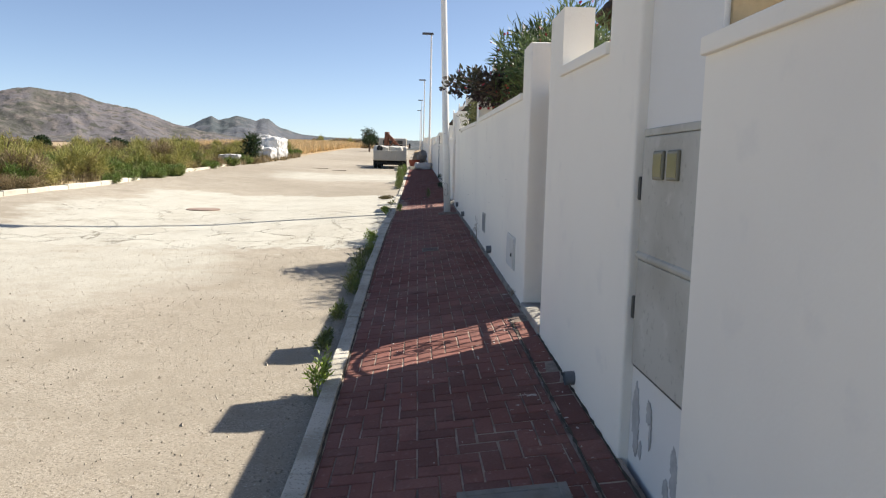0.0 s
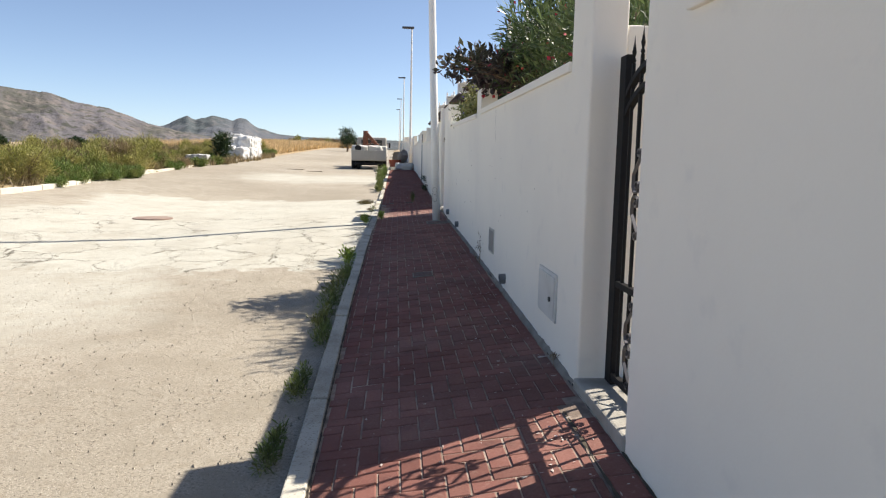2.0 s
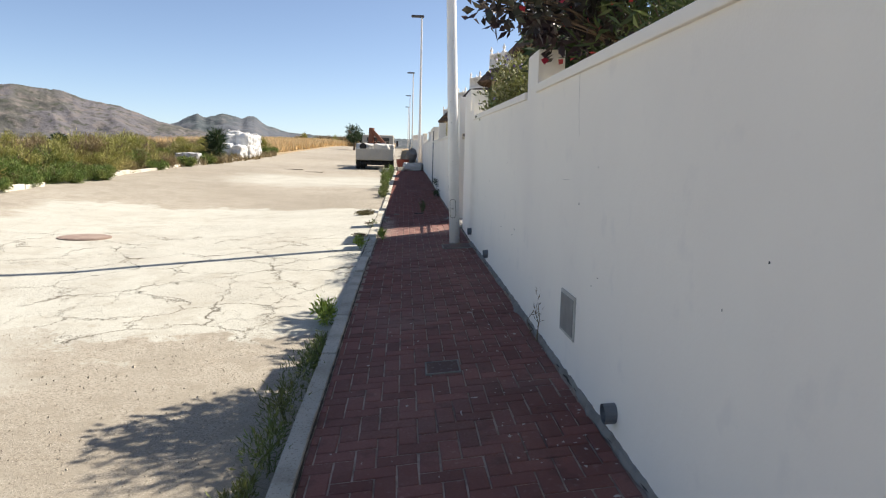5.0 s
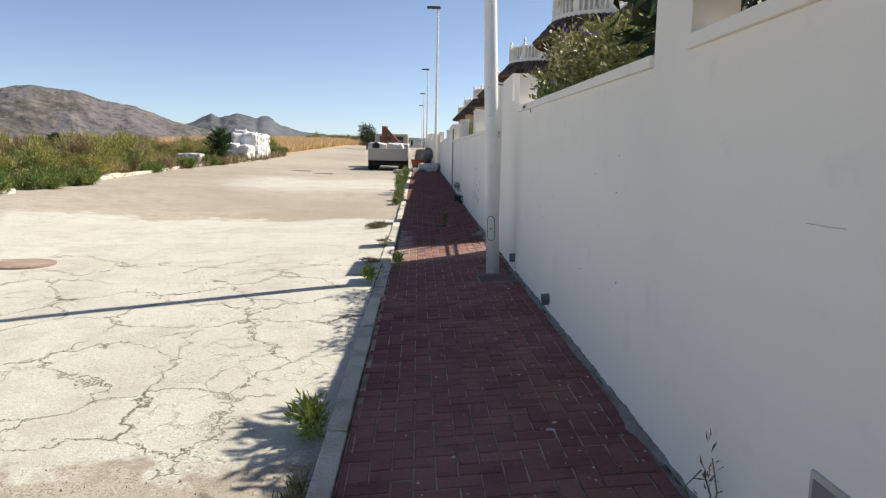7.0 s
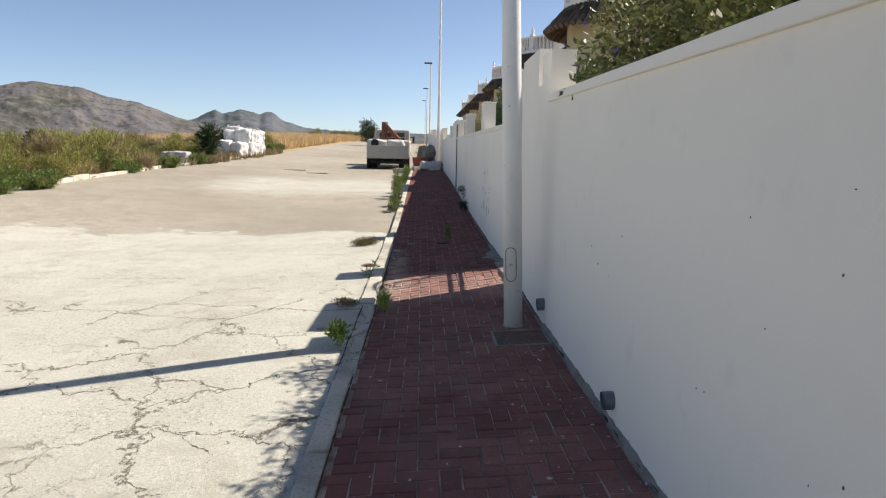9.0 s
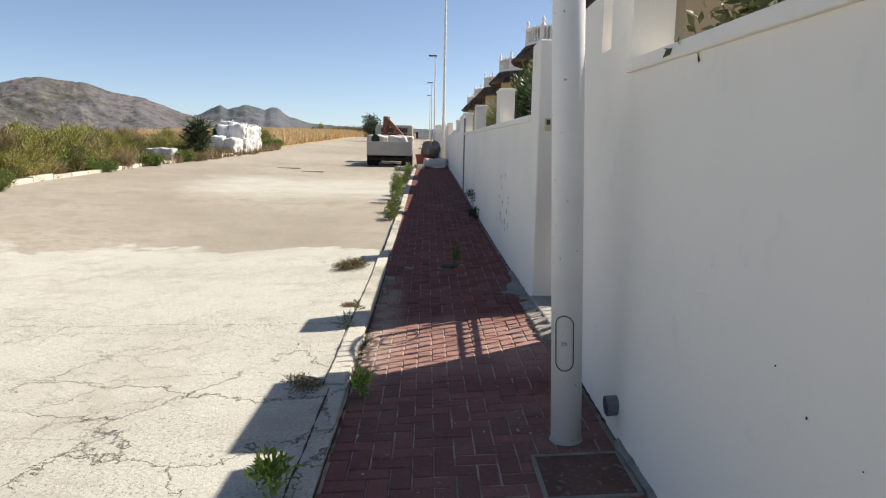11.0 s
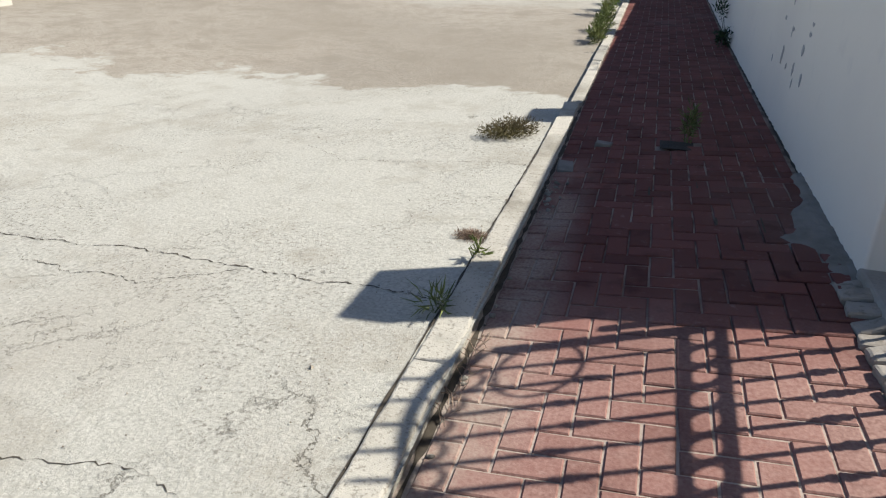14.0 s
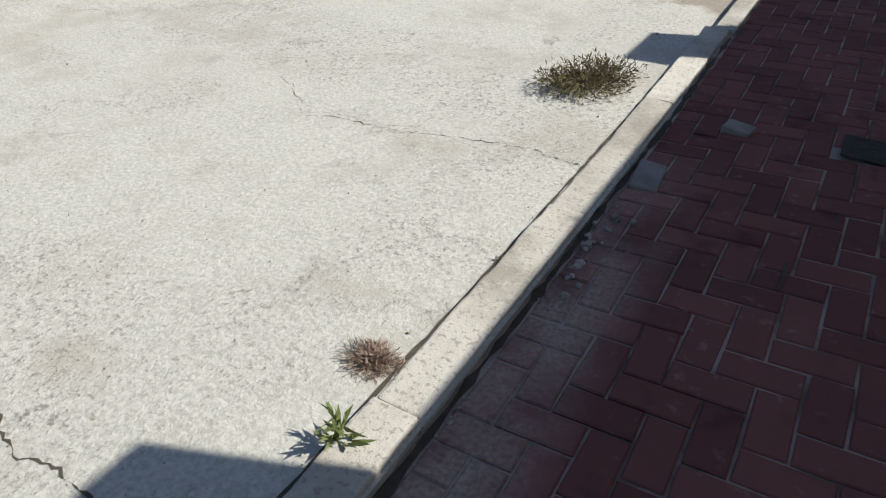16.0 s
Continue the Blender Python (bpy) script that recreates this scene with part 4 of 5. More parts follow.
def house(cx, cy, zt):
    """A villa with a round front bay, a skirt of roof tiles and a balustraded terrace."""
    h = holder("house", pose(cx, cy, wall_z(cy)), "cream villa with brown tiled eaves and white balustrade", "house", "villas along the road")
    t = zt - wall_z(cy)
    r = 2.2
    bm = bmesh.new()
    turned(bm, ((r - .15, -.3), (r - .15, t - .2)), 28)
    box(bm, 0, 8, -4.4, r - .3, -.3, t - .25)
    part("wall", bm, OCHRE, h)
    bm = bmesh.new()
    n = 40
    for k in range(n):
        a0 = radians(60 + 240 * k / n)
        a1 = radians(60 + 240 * (k + 1) / n)
        am = (a0 + a1) / 2
        A, B = Vector((math.cos(am) * 2.95, math.sin(am) * 2.95, t - .95)), Vector((math.cos(am) * (r - .1), math.sin(am) * (r - .1), t - .02))
        for i in range(3):
            p, q = A.lerp(B, i / 3), A.lerp(B, (i + 1.25) / 3)
            rod(bm, p + Vector((0, 0, .03)), q, .12, .1, 8)
    for k in range(14):
        y = -4.6 + .24 * k
        for i in range(3):
            A, B = Vector((-.75, y, t - .95)), Vector((.05, y, t - .02))
            rod(bm, A.lerp(B, i / 3) + Vector((0, 0, .03)), A.lerp(B, (i + 1.25) / 3), .12, .1, 8)
    part("roof", bm, TILE, h)
    bm = bmesh.new()
    turned(bm, ((r - .2, t - .05), (r + .05, t - .05), (r + .05, t + .12), (r - .2, t + .12)), 36)
    box(bm, -.05, 8, -4.4, r - .4, t - .1, t + .1)
    part("terrace_slab", bm, STONEW, h)
    bm = bmesh.new()
    turned(bm, ((r - .16, t + .8), (r + .02, t + .8), (r + .02, t + .9), (r - .16, t + .9)), 36)
    box(bm, -.05, .13, -4.4, -r, t + .8, t + .9)
    part("handrail", bm, STONEW, h)
    prof = ((.05, .1), (.05, .16), (.03, .2), (.062, .36), (.035, .6), (.03, .7), (.05, .76), (.05, .8))
    spots = [(math.cos(radians(a)) * (r - .07), math.sin(radians(a)) * (r - .07)) for a in range(64, 300, 6)] + [(.04, -r - .25 * k) for k in range(8)]
    me = None
    for x, y in spots:
        if me is None:
            bm = bmesh.new()
            turned(bm, prof, 8)
            me = part("baluster", bm, STONEW, h, smooth=True)
            me.location = (x, y, t)
            me = me.data
        else:
            o = new("baluster", me)
            o.parent, o.location = h, (x, y, t)
    for a in (100, 135, 180, 225, 262):
        bm = bmesh.new()
        m = Matrix.Translation((math.cos(radians(a)) * (r - .07), math.sin(radians(a)) * (r - .07), t)) @ Matrix.Rotation(radians(a), 4, "Z")
        box(bm, -.11, .11, -.11, .11, .05, 1.0, m, .015)
        turned(bm, ((.07, 1.0), (.1, 1.04), (.05, 1.08), (.1, 1.18), (.1, 1.26), (.04, 1.36), (.015, 1.46)), 10, m)
        part("finial_post", bm, STONEW, h)


for cy in (24.2, 37.4, 51.4, 65.6, 79.8, 94, 108):
    house(7.7 if cy > 30 else 9.2, cy, 7.75 if cy < 40 else 7.75 + .014 * (cy - 37))

# ---- far white houses on the plain ----
FARWALL = shader("far_whitewash", (.62, .6, .56), .9, 0, ((.3, 3, .4, .7, (.52, .49, .44), .7),))
rh = random.Random(17)
for k in range(12):
    a = radians(rh.uniform(-38, -22))
    d = rh.uniform(520, 760)
    x, y = d * math.sin(a), d * math.cos(a)
    w, l, e = rh.uniform(4, 7), rh.uniform(8, 20), rh.uniform(2.6, 4.2)
    far = holder("farmhouse", pose(x, y, land_z(x, y) - .3, 0, 0, rh.uniform(-20, 20)), "small white farmhouse far off on the plain", "house", "farmhouses on the plain")
    bm = bmesh.new()
    box(bm, -l / 2, l / 2, -w / 2, w / 2, 0, e)
    part("wall", bm, FARWALL, far)
    bm = bmesh.new()
    rim = [[bm.verts.new((sx * (l / 2 + .3), sy * (w / 2 + .3), e if sy else e + w * .22)) for sy in (-1, 0, 1)] for sx in (-1, 1)]
    for q in (0, 1):
        bm.faces.new((rim[0][q], rim[1][q], rim[1][q + 1], rim[0][q + 1]))
    bm.faces.new((rim[0][0], rim[0][1], rim[0][2]))
    bm.faces.new((rim[1][2], rim[1][1], rim[1][0]))
    part("roof", bm, TILE, far)
    for q in range(3):
        bm = bmesh.new()
        box(bm, -l * .3 + q * l * .3 - .5, -l * .3 + q * l * .3 + .5, -w / 2 - .04, -w / 2 + .1, 1.0, 2.2)
        part("window", bm, GREYPVC, far)

# ---- the lorry ----
LW = shader("dirty_white_paint", (.43, .415, .37), .55, 0, ((1.5, 5, .45, .7, (.5, .47, .4), .8), (12, 4, .58, .7, (.34, .26, .18), .6)), ((20, 3, .08, .005),))
RUBBER = shader("tyre_rubber", (.02, .02, .02), .85)
CRANE = shader("rust_orange_crane", (.2, .07, .035), .6, .1, ((4, 4, .45, .7, (.11, .045, .03), .8),))
GLASS = shader("dark_window", (.03, .04, .045), .08)
SACKW = shader("white_woven_plastic", (.66, .66, .65), .65, 0, ((1.5, 4, .5, .75, (.64, .63, .58), .7),), ((3, 4, .8, .08), (60, 3, .2, .005)), .3)

random_tint(SACKW, .7, 1.06)


def lorry():
    zg = 1.19
    t = holder("lorry", pose(-1.8, 44, zg, 1.6, 0, 0), "small dirty white flatbed lorry with a folded crane", "lorry")
    bm = bmesh.new()
    box(bm, -1.02, 1.02, .06, 4.2, .52, .62, bevel=.01)
    part("bed", bm, LW, t)
    for nm, a in (("tailboard", (-1.05, 1.05, 0, .05, .56, 1.16)), ("side_board", (-1.06, -1.02, .05, 4.2, .58, 1.14)), ("side_board", (1.02, 1.06, .05, 4.2, .58, 1.14))):
        bm = bmesh.new()
        box(bm, *a, bevel=.008)
        if nm == "tailboard":
            for x in (-.7, -.35, 0, .35, .7):
                box(bm, x - .02, x + .02, -.015, .01, .6, 1.12, bevel=.004)
        part(nm, bm, LW, t)
    bm = bmesh.new()
    box(bm, -.35, -.27, .1, 6, .38, .52)
    box(bm, .27, .35, .1, 6, .38, .52)
    box(bm, -.9, .9, .1, .16, .3, .4)
    # two dark boxes added to stand in for the shade under the bed
    box(bm, -.98, .98, .45, 1.5, .44, .515)
    box(bm, -.6, .6, 1.6, 3.4, .2, .515)
    part("chassis_and_bed_shade", bm, RUBBER, t)
    for x, y in ((-.82, .95), (.82, .95), (-.82, 5.3), (.82, 5.3)):
        for dx in ((-.15, .13) if y < 2 else (0,)):
            bm = bmesh.new()
            turned(bm, ((.2, -.125), (.36, -.125), (.39, -.09), (.39, .09), (.36, .125), (.2, .125)), 20, Matrix.Translation((x + dx, y, .39)) @ Matrix.Rotation(math.pi / 2, 4, "Y"))
            wheel = part("wheel", bm, RUBBER, t)
        bm = bmesh.new()
        turned(bm, ((.19, -.08), (.19, .08), (.06, .1)), 14, Matrix.Translation((x, y, .39)) @ Matrix.Rotation(math.pi / 2, 4, "Y"))
        part("rim", bm, LW, wheel)
    bm = bmesh.new()
    box(bm, -.98, .98, 4.75, 6.3, .5, 2.0, bevel=.08)
    part("cab", bm, LW, t)
    bm = bmesh.new()
    box(bm, -.7, .7, 4.735, 4.76, 1.35, 1.85, bevel=.01)
    part("rear_window", bm, GLASS, t)
    for x in (-1, 1):
        bm = bmesh.new()
        rod(bm, (x * .98, 6.1, 1.6), (x * 1.22, 6.0, 1.6), .015)
        box(bm, x * 1.2 - .06, x * 1.2 + .06, 5.95, 6.0, 1.3, 1.65, bevel=.015)
        part("mirror", bm, RUBBER, t)
    for x in (-.93, .93):
        bm = bmesh.new()
        box(bm, x - .03, x + .03, 4.15, 4.22, .6, 1.85)
        part("rack_post", bm, LW, t)
    bm = bmesh.new()
    for z in (1.3, 1.55, 1.83):
        box(bm, -.93, .93, 4.16, 4.2, z, z + .04)
    part("headboard", bm, LW, t)
    bm = bmesh.new()
    box(bm, -.5, -.1, 3.7, 4.05, .6, 1.4, bevel=.03)
    for a, b, w in (((-.42, 3.88, 1.1), (-.36, 3.85, 2.35), .13), ((-.38, 3.85, 2.3), (.42, 3.8, 1.45), .11), ((-.3, 3.7, 1.25), (.1, 3.7, 1.75), .05), ((.42, 3.8, 1.45), (.5, 3.8, 1.2), .08)):
        d = Vector(b) - Vector(a)
        box(bm, -w, w, -w, w, -.06, d.length + .06, Matrix.Translation(a) @ d.to_track_quat("Z", "Y").to_matrix().to_4x4(), .025)
    part("crane", bm, CRANE, t, "rust orange folded loading crane")
    bm = bmesh.new()
    turned(bm, ((.08, -.05), (.2, -.05), (.2, .05), (.08, .05)), 16, Matrix.Translation((-.68, .5, 1.28)) @ Matrix.Rotation(math.pi / 2, 4, "X"))
    part("spare_wheel", bm, RUBBER, t)
    return t


lorry()


def sack(x, y, z, sx, sy, sz, seed, label, name="bulk_bag", group="", material=None, handles=True, turn=0.0):
    ob = holder(name, pose(x, y, z, 0, 0, turn), label, "bag", group)
    bm = bmesh.new()
    bmesh.ops.create_cube(bm, size=1)
    bmesh.ops.subdivide_edges(bm, edges=bm.edges[:], cuts=8, use_grid_fill=True)
    for v in bm.verts:
        p = v.co.copy()
        s = p.normalized()
        p = p.lerp(s * .56, .24)
        q = Vector((p.x * sx, p.y * sy, (p.z + .5) * sz))
        w = noise.noise_vector(Vector((p.x * 3 + seed, p.y * 3, p.z * 3)))
        u = noise.noise_vector(Vector((p.x * 7 + seed, p.y * 7, p.z * 5)))
        ang_ = math.atan2(p.y, p.x)
        pleat = 1 + .07 * math.sin(9 * ang_ + seed) * (1 - abs(p.z)) + .045 * math.sin(17 * ang_ + 2 * seed)
        v.co = Vector((q.x * pleat, q.y * pleat, q.z)) + Vector((w.x * .11 * sx + u.x * .04, w.y * .11 * sy + u.y * .03, w.z * .12 * sz + u.z * .025))
        v.co.z = max(v.co.z, 0)
    part("body", bm, material or SACKW, ob, smooth=True)
    if handles:
        for a in (-1, 1):
            bm = bmesh.new()
            tube(bm, [(a * sx * .32, -sy * .3, sz * .9), (a * sx * .36, -sy * .15, sz * 1.12), (a * sx * .36, sy * .15, sz * 1.1), (a * sx * .32, sy * .3, sz * .9)], 0, flat=(.035, .008))
            part("handle", bm, material or SACKW, ob)
    return ob


DIRTYSACK = shader("dirty_woven_plastic", (.55, .54, .5), .7, 0, ((1.5, 4, .45, .7, (.42, .4, .35), .8),), ((3, 4, .8, .08),), .3)
BAG = "white woven bulk bag stacked beside the road"
rb = random.Random(3)
for i in range(7):
    y = 50.4 + .76 * i
    for j in range(2):
        x = -10.85 - .74 * j
        z = land_z(x, y) - .02
        for k in range(1 if i == 0 else 2):
            sack(x + rb.uniform(-.1, .1), y + rb.uniform(-.08, .08), z + .05 + .74 * k, rb.uniform(.74, .88), rb.uniform(.76, .86), rb.uniform(.76, .86) if k == 0 else rb.uniform(.55, .98) - .05 * max(0, i - 4), i * 7 + j + 31 * k, BAG, group="bulk bags in a stack", handles=k == 1, turn=rb.uniform(-25, 25))
sack(-10.9, 40.6, land_z(-10.9, 40.6), .85, .7, .5, 91, "slumped white plastic bag of rubble on the verge", handles=False)
sack(-11.5, 41.2, land_z(-11.5, 41.2), .75, .7, .42, 92, "slumped white plastic bag of rubble on the verge", handles=False)
for k, (x, y) in enumerate(((-2.4, 45.2), (-1.5, 45.5), (-1.2, 46.3), (-2.0, 46.4))):
    sack(x, y, 1.83 + .02 * (y - 44), .95, .9, .8, 120 + k, "dirty white sack loaded on a lorry bed", "sack", "sacks on the lorry", DIRTYSACK, False)
sack(.35, 42.0, pave_z(.35, 42) - .01, .95, .7, .42, 130, "white cement sack on the pavement", "sack", handles=False)
# concrete mixer and tub at the end of the pavement
ob = holder("concrete_mixer", pose(.28, 44.1, pave_z(.28, 44.1)), "grey concrete mixer with a tilting drum", "mixer")
ob.scale = (.68, .68, .8)
GREYD = shader("cement_stained_steel", (.2, .19, .175), .8, .2, ((4, 4, .45, .7, (.32, .3, .27), .8),), ((30, 4, .3, .01),))
bm = bmesh.new()
turned(bm, ((.2, -.5), (.42, -.3), (.46, 0), (.46, .15), (.3, .48), (.28, .5), (.24, .45)), 18, pose(0, 0, .95, 50, 0, 20))
part("drum", bm, GREYD, ob, smooth=True)
for x in (-.38, .38):
    for y in (-.3, .3):
        bm = bmesh.new()
        rod(bm, (x, y, 0), (x * .6, 0, .85), .03)
        part("leg", bm, DARKM, ob)
ob = holder("tub", pose(-.2, 43.2, pave_z(-.2, 43.2)), "faded red plastic builder's tub on the pavement", "tub")
bm = bmesh.new()
turned(bm, ((.27, 0), (.36, .55), (.38, .57), (.34, .56), (.25, .05)), 20)
part("body", bm, shader("faded_red_plastic", (.32, .07, .035), .6), ob)
for k, (x, y) in enumerate(((-.95, 40.4), (-.8, 40.9), (-.35, 41.5), (-1.2, 40.6))):
    bm = bmesh.new()
    box(bm, -.2, .2, -.1, .1, 0, .2, pose(0, 0, 0, 0, 0, 20 * k), bevel=.01)
    o = part("concrete_block", bm, KERB)
    o.location = (x, y, (road_z(x, y) if x < -.5 else pave_z(x, y)) - .005)
    tagged(o, "loose grey concrete building block", "block", "loose blocks by the lorry")

# ---- far kerb on the other side of the road ----
PALEKERB = random_tint(shader("pale_kerb_concrete", (.62, .585, .5), .9, 0, ((3, 4, .5, .72, (.45, .41, .33), .7),), ((60, 4, .4, .006),), .3), .85, 1.1)
kerb2 = holder("kerb_west", Matrix(), "broken row of pale concrete kerb stones", "kerb", kind="structure")
y, rk = 12.0, random.Random(4)
while y < 62:
    if not (23.6 < y < 27.8 or 32.6 < y < 33.8 or 41.2 < y < 43.2):
        kerb_stone(y, y + .98, 0, .16, .13 + rk.uniform(-.03, .02), kerb2, top=lambda q: road_z(-9.6, q), material=PALEKERB,
                   bend=lambda q: float(np.interp(q, (12, 28, 34, 41.5, 56), (-9.5, -9.7, -9.95, -10.45, -10.95))) + rk.uniform(-.004, .004))
    y += 1.0

# two planks left on the road
PLANK = shader("weathered_plank", (.2, .15, .1), .85, 0, ((8, 4, .45, .7, (.12, .095, .07), .8),), ((60, 4, .3, .004),))
for x, y, l, r in ((-5.67, 39.9, 1.0, -12), (-4.4, 38.1, .85, -5)):
    bm = bmesh.new()
    box(bm, -l / 2, l / 2, -.05, .05, 0, .03, bevel=.005)
    o = part("plank", bm, PLANK)
    o.matrix_world = pose(x, y, road_z(x, y) - .004, 0, 0, r)
    tagged(o, "weathered brown plank lying on the road", "plank", "planks on the road")

# ---- plants of the gardens ----
def twig_mesh(pairs, r=.008):
    bm = bmesh.new()
    for a, b in pairs:
        a, b = Vector(a), Vector(b)
        tube(bm, (a, a.lerp(b, .5) + Vector((random.uniform(-.05, .05), random.uniform(-.05, .05), .04)), b), r, 4)
    return bm


def plant(name, x, y, z, blobs, count, leaf, material, seed, label, up=.3, bend=.25, fill=.35, stems=12, flowers=None, category="shrub", spread=.3, root=None):
    ob = holder(name, pose(x, y, z), label, category)
    me = leaf_mesh("leaves", blobs, count, leaf[0], leaf[1], material, seed, up, bend, fill)
    o = new("leaves", me)
    o.parent = ob
    rng = random.Random(seed)
    pairs = [((.03 * k, .05 * k, -.1), (.02 * k, .06 * k, root)) for k in (-1, 0, 1)] if root else []
    for k in range(stems):
        b = rng.choice(blobs)
        pairs.append(((rng.uniform(-spread, spread), rng.uniform(-spread, spread), root or -.1), (b[0] + rng.uniform(-.6, .6) * b[3], b[1] + rng.uniform(-.6, .6) * b[4], b[2] + rng.uniform(-.3, .6) * b[5])))
    part("stem", twig_mesh(pairs, .006), TWIG, ob)
    if flowers:
        fm, n, size = flowers
        fl = leaf_mesh("flowers", [(b[0], b[1], b[2], b[3] * 1.02, b[4] * 1.02, b[5] * 1.02) for b in blobs], n, size, size * .9, fm, seed + 1, .3, .2, .95)
        o = tagged(new("blossom", fl), kind="stuff")
        o.parent = ob
    return ob


OLEANDER = leaf_shader("oleander_leaves", (.1, .15, .055), (.14, .19, .08), .4)
HEDGE = leaf_shader("hedge_leaves", (.05, .085, .03), (.08, .115, .045), .4)
DARKLEAF = leaf_shader("dark_glossy_leaves", (.03, .055, .022), (.045, .075, .03), .35)
PURPLE = leaf_shader("dark_purple_leaves", (.07, .045, .05), (.075, .08, .045), .45)
OLIVE = leaf_shader("olive_shrub_leaves", (.14, .16, .045), (.20, .2, .08), .5)
VIVID = leaf_shader("bright_weed_leaves", (.26, .36, .06), (.34, .42, .1), .5)
WEED = leaf_shader("weed_leaves", (.12, .16, .045), (.19, .2, .07), .6)
DRYW = leaf_shader("dried_weed", (.20, .145, .08), (.27, .2, .12), .9)
STALKS = leaf_shader("bleached_stalks", (.36, .27, .2), (.28, .2, .15), .9)
GRASSY = leaf_shader("kerb_grass_leaves", (.15, .22, .05), (.2, .27, .07), .55)
DRYMAT = leaf_shader("withered_weed", (.13, .105, .055), (.17, .15, .07), .9)
RED = shader("red_petals", (.5, .03, .05), .5)
MAUVE = shader("mauve_petals", (.16, .11, .33), .5)
g = wall_z(8) + .05
plant("oleander", 1.9, 8.2, g, [(0, -1.4, 1.8, .42, .5, .38), (.1, -.5, 2.15, .48, .65, .55), (.0, .4, 2.45, .5, .8, .75), (-.15, 1.2, 2.3, .5, .7, .65), (-.35, 1.9, 2.3, .45, .6, .55), (-.5, 1.6, 2.65, .4, .5, .42), (-.1, -.2, 1.6, .5, 1.4, .5)], 8600, (.17, .024), OLEANDER, 1, "tall oleander with red flowers behind a white wall", .5, .2, .25, 20, (RED, 170, .05))
plant("purple_shrub", 1.32, 9.95, wall_z(10) - .03, [(0, .2, 2.2, .3, .36, .3), (-.3, .25, 2.32, .3, .36, .28), (-.55, -.05, 2.32, .28, .32, .22), (-.8, -.1, 2.3, .18, .24, .16)], 1150, (.1, .045), PURPLE, 2, "dark purple leaved shrub leaning over a wall", .2, .2, .3, 14, (RED, 25, .06), spread=.08, root=2.1)
plant("glossy_shrub", 1.75, 11.9, wall_z(12) - .2, [(-.1, -.4, 2.3, .5, .55, .5), (-.1, .3, 2.55, .5, .5, .5), (0, .2, 1.8, .4, .6, .4)], 1700, (.2, .06), DARKLEAF, 3, "large leaved dark glossy shrub behind a wall", .1, .35, .3, 10)
plant("light_shrub", 1.64, 13.4, wall_z(13) - .28, [(-.1, -.5, 2.25, .4, .55, .42), (-.15, .2, 2.4, .42, .5, .42), (-.3, .8, 2.3, .42, .5, .4), (-.35, 1.2, 2.2, .35, .35, .3)], 4800, (.07, .028), OLIVE, 4, "light green shrub with mauve flowers over a wall", .2, .2, .2, 16, (MAUVE, 40, .045), spread=.15, root=2.1)
plant("trailing_shrub", 1.68, 14.4, wall_z(15) - .02, [(-.1, -.8, 2.35, .2, .5, .2), (-.12, .0, 2.42, .22, .4, .22), (-.3, .62, 2.5, .24, .26, .22)], 1500, (.06, .03), OLIVE, 5, "trailing shrub with mauve flowers on a coping", .1, .2, .2, 14, (MAUVE, 40, .04), spread=.06, root=2.2)
plant("oleander", 2.05, 20.0, wall_z(20) + .05, [(0, -1.1, 1.55, .5, .6, .85), (0, -.2, 1.6, .5, .7, .9), (0, .8, 1.6, .5, .7, .95), (0, 1.8, 1.65, .5, .8, 1.0), (0, 2.7, 1.6, .5, .7, .95)], 15000, (.17, .032), HEDGE, 6, "dark green oleander hedge behind a wall", .6, .2, .3, 18)
plant("oleander", 2.05, 25.0, wall_z(25) + .05, [(0, -1.4, 1.65, .5, .8, 1.0), (0, -.3, 1.7, .5, .8, 1.05), (0, .8, 1.7, .5, .8, 1.05), (0, 1.9, 1.6, .5, .8, .95), (.1, 3.2, 1.4, .5, .9, .8), (.1, 4.6, 1.3, .5, .9, .7)], 17000, (.18, .036), HEDGE, 12, "dark green oleander hedge behind a wall", .6, .2, .3, 20)
plant("feathery_shrub", 1.75, 29.6, wall_z(29) + .05, [(0, -.7, 1.6, .4, .5, .6), (0, .5, 1.5, .4, .6, .5)], 2200, (.3, .012), OLIVE, 7, "feathery olive green shrub behind a wall", .9, .4, .2, 10)
plant("garden_shrub", 2.35, 6.5, .55, [(0, 0, 1.25, .7, .5, .85), (.2, .3, 1.9, .6, .5, .6), (-.3, .2, .8, .4, .3, .4)], 3200, (.12, .06), VIVID, 8, "leafy green garden shrub behind a planter", .1, .3, .2, 10)
plant("palm_crown", 1.8, 10.2, g, [(0, 0, 2.85, .4, .45, .35)], 360, (.3, .032), DARKLEAF, 9, "dark spiky palm crown above a garden", .5, .3, .1, 3)
plant("garden_shrub", 2.7, 18.9, .55, [(0, 0, 1.7, .5, .5, .5)], 2200, (.14, .02), OLEANDER, 10, "dark oleander inside a garden", .4, .2, .3, 10)

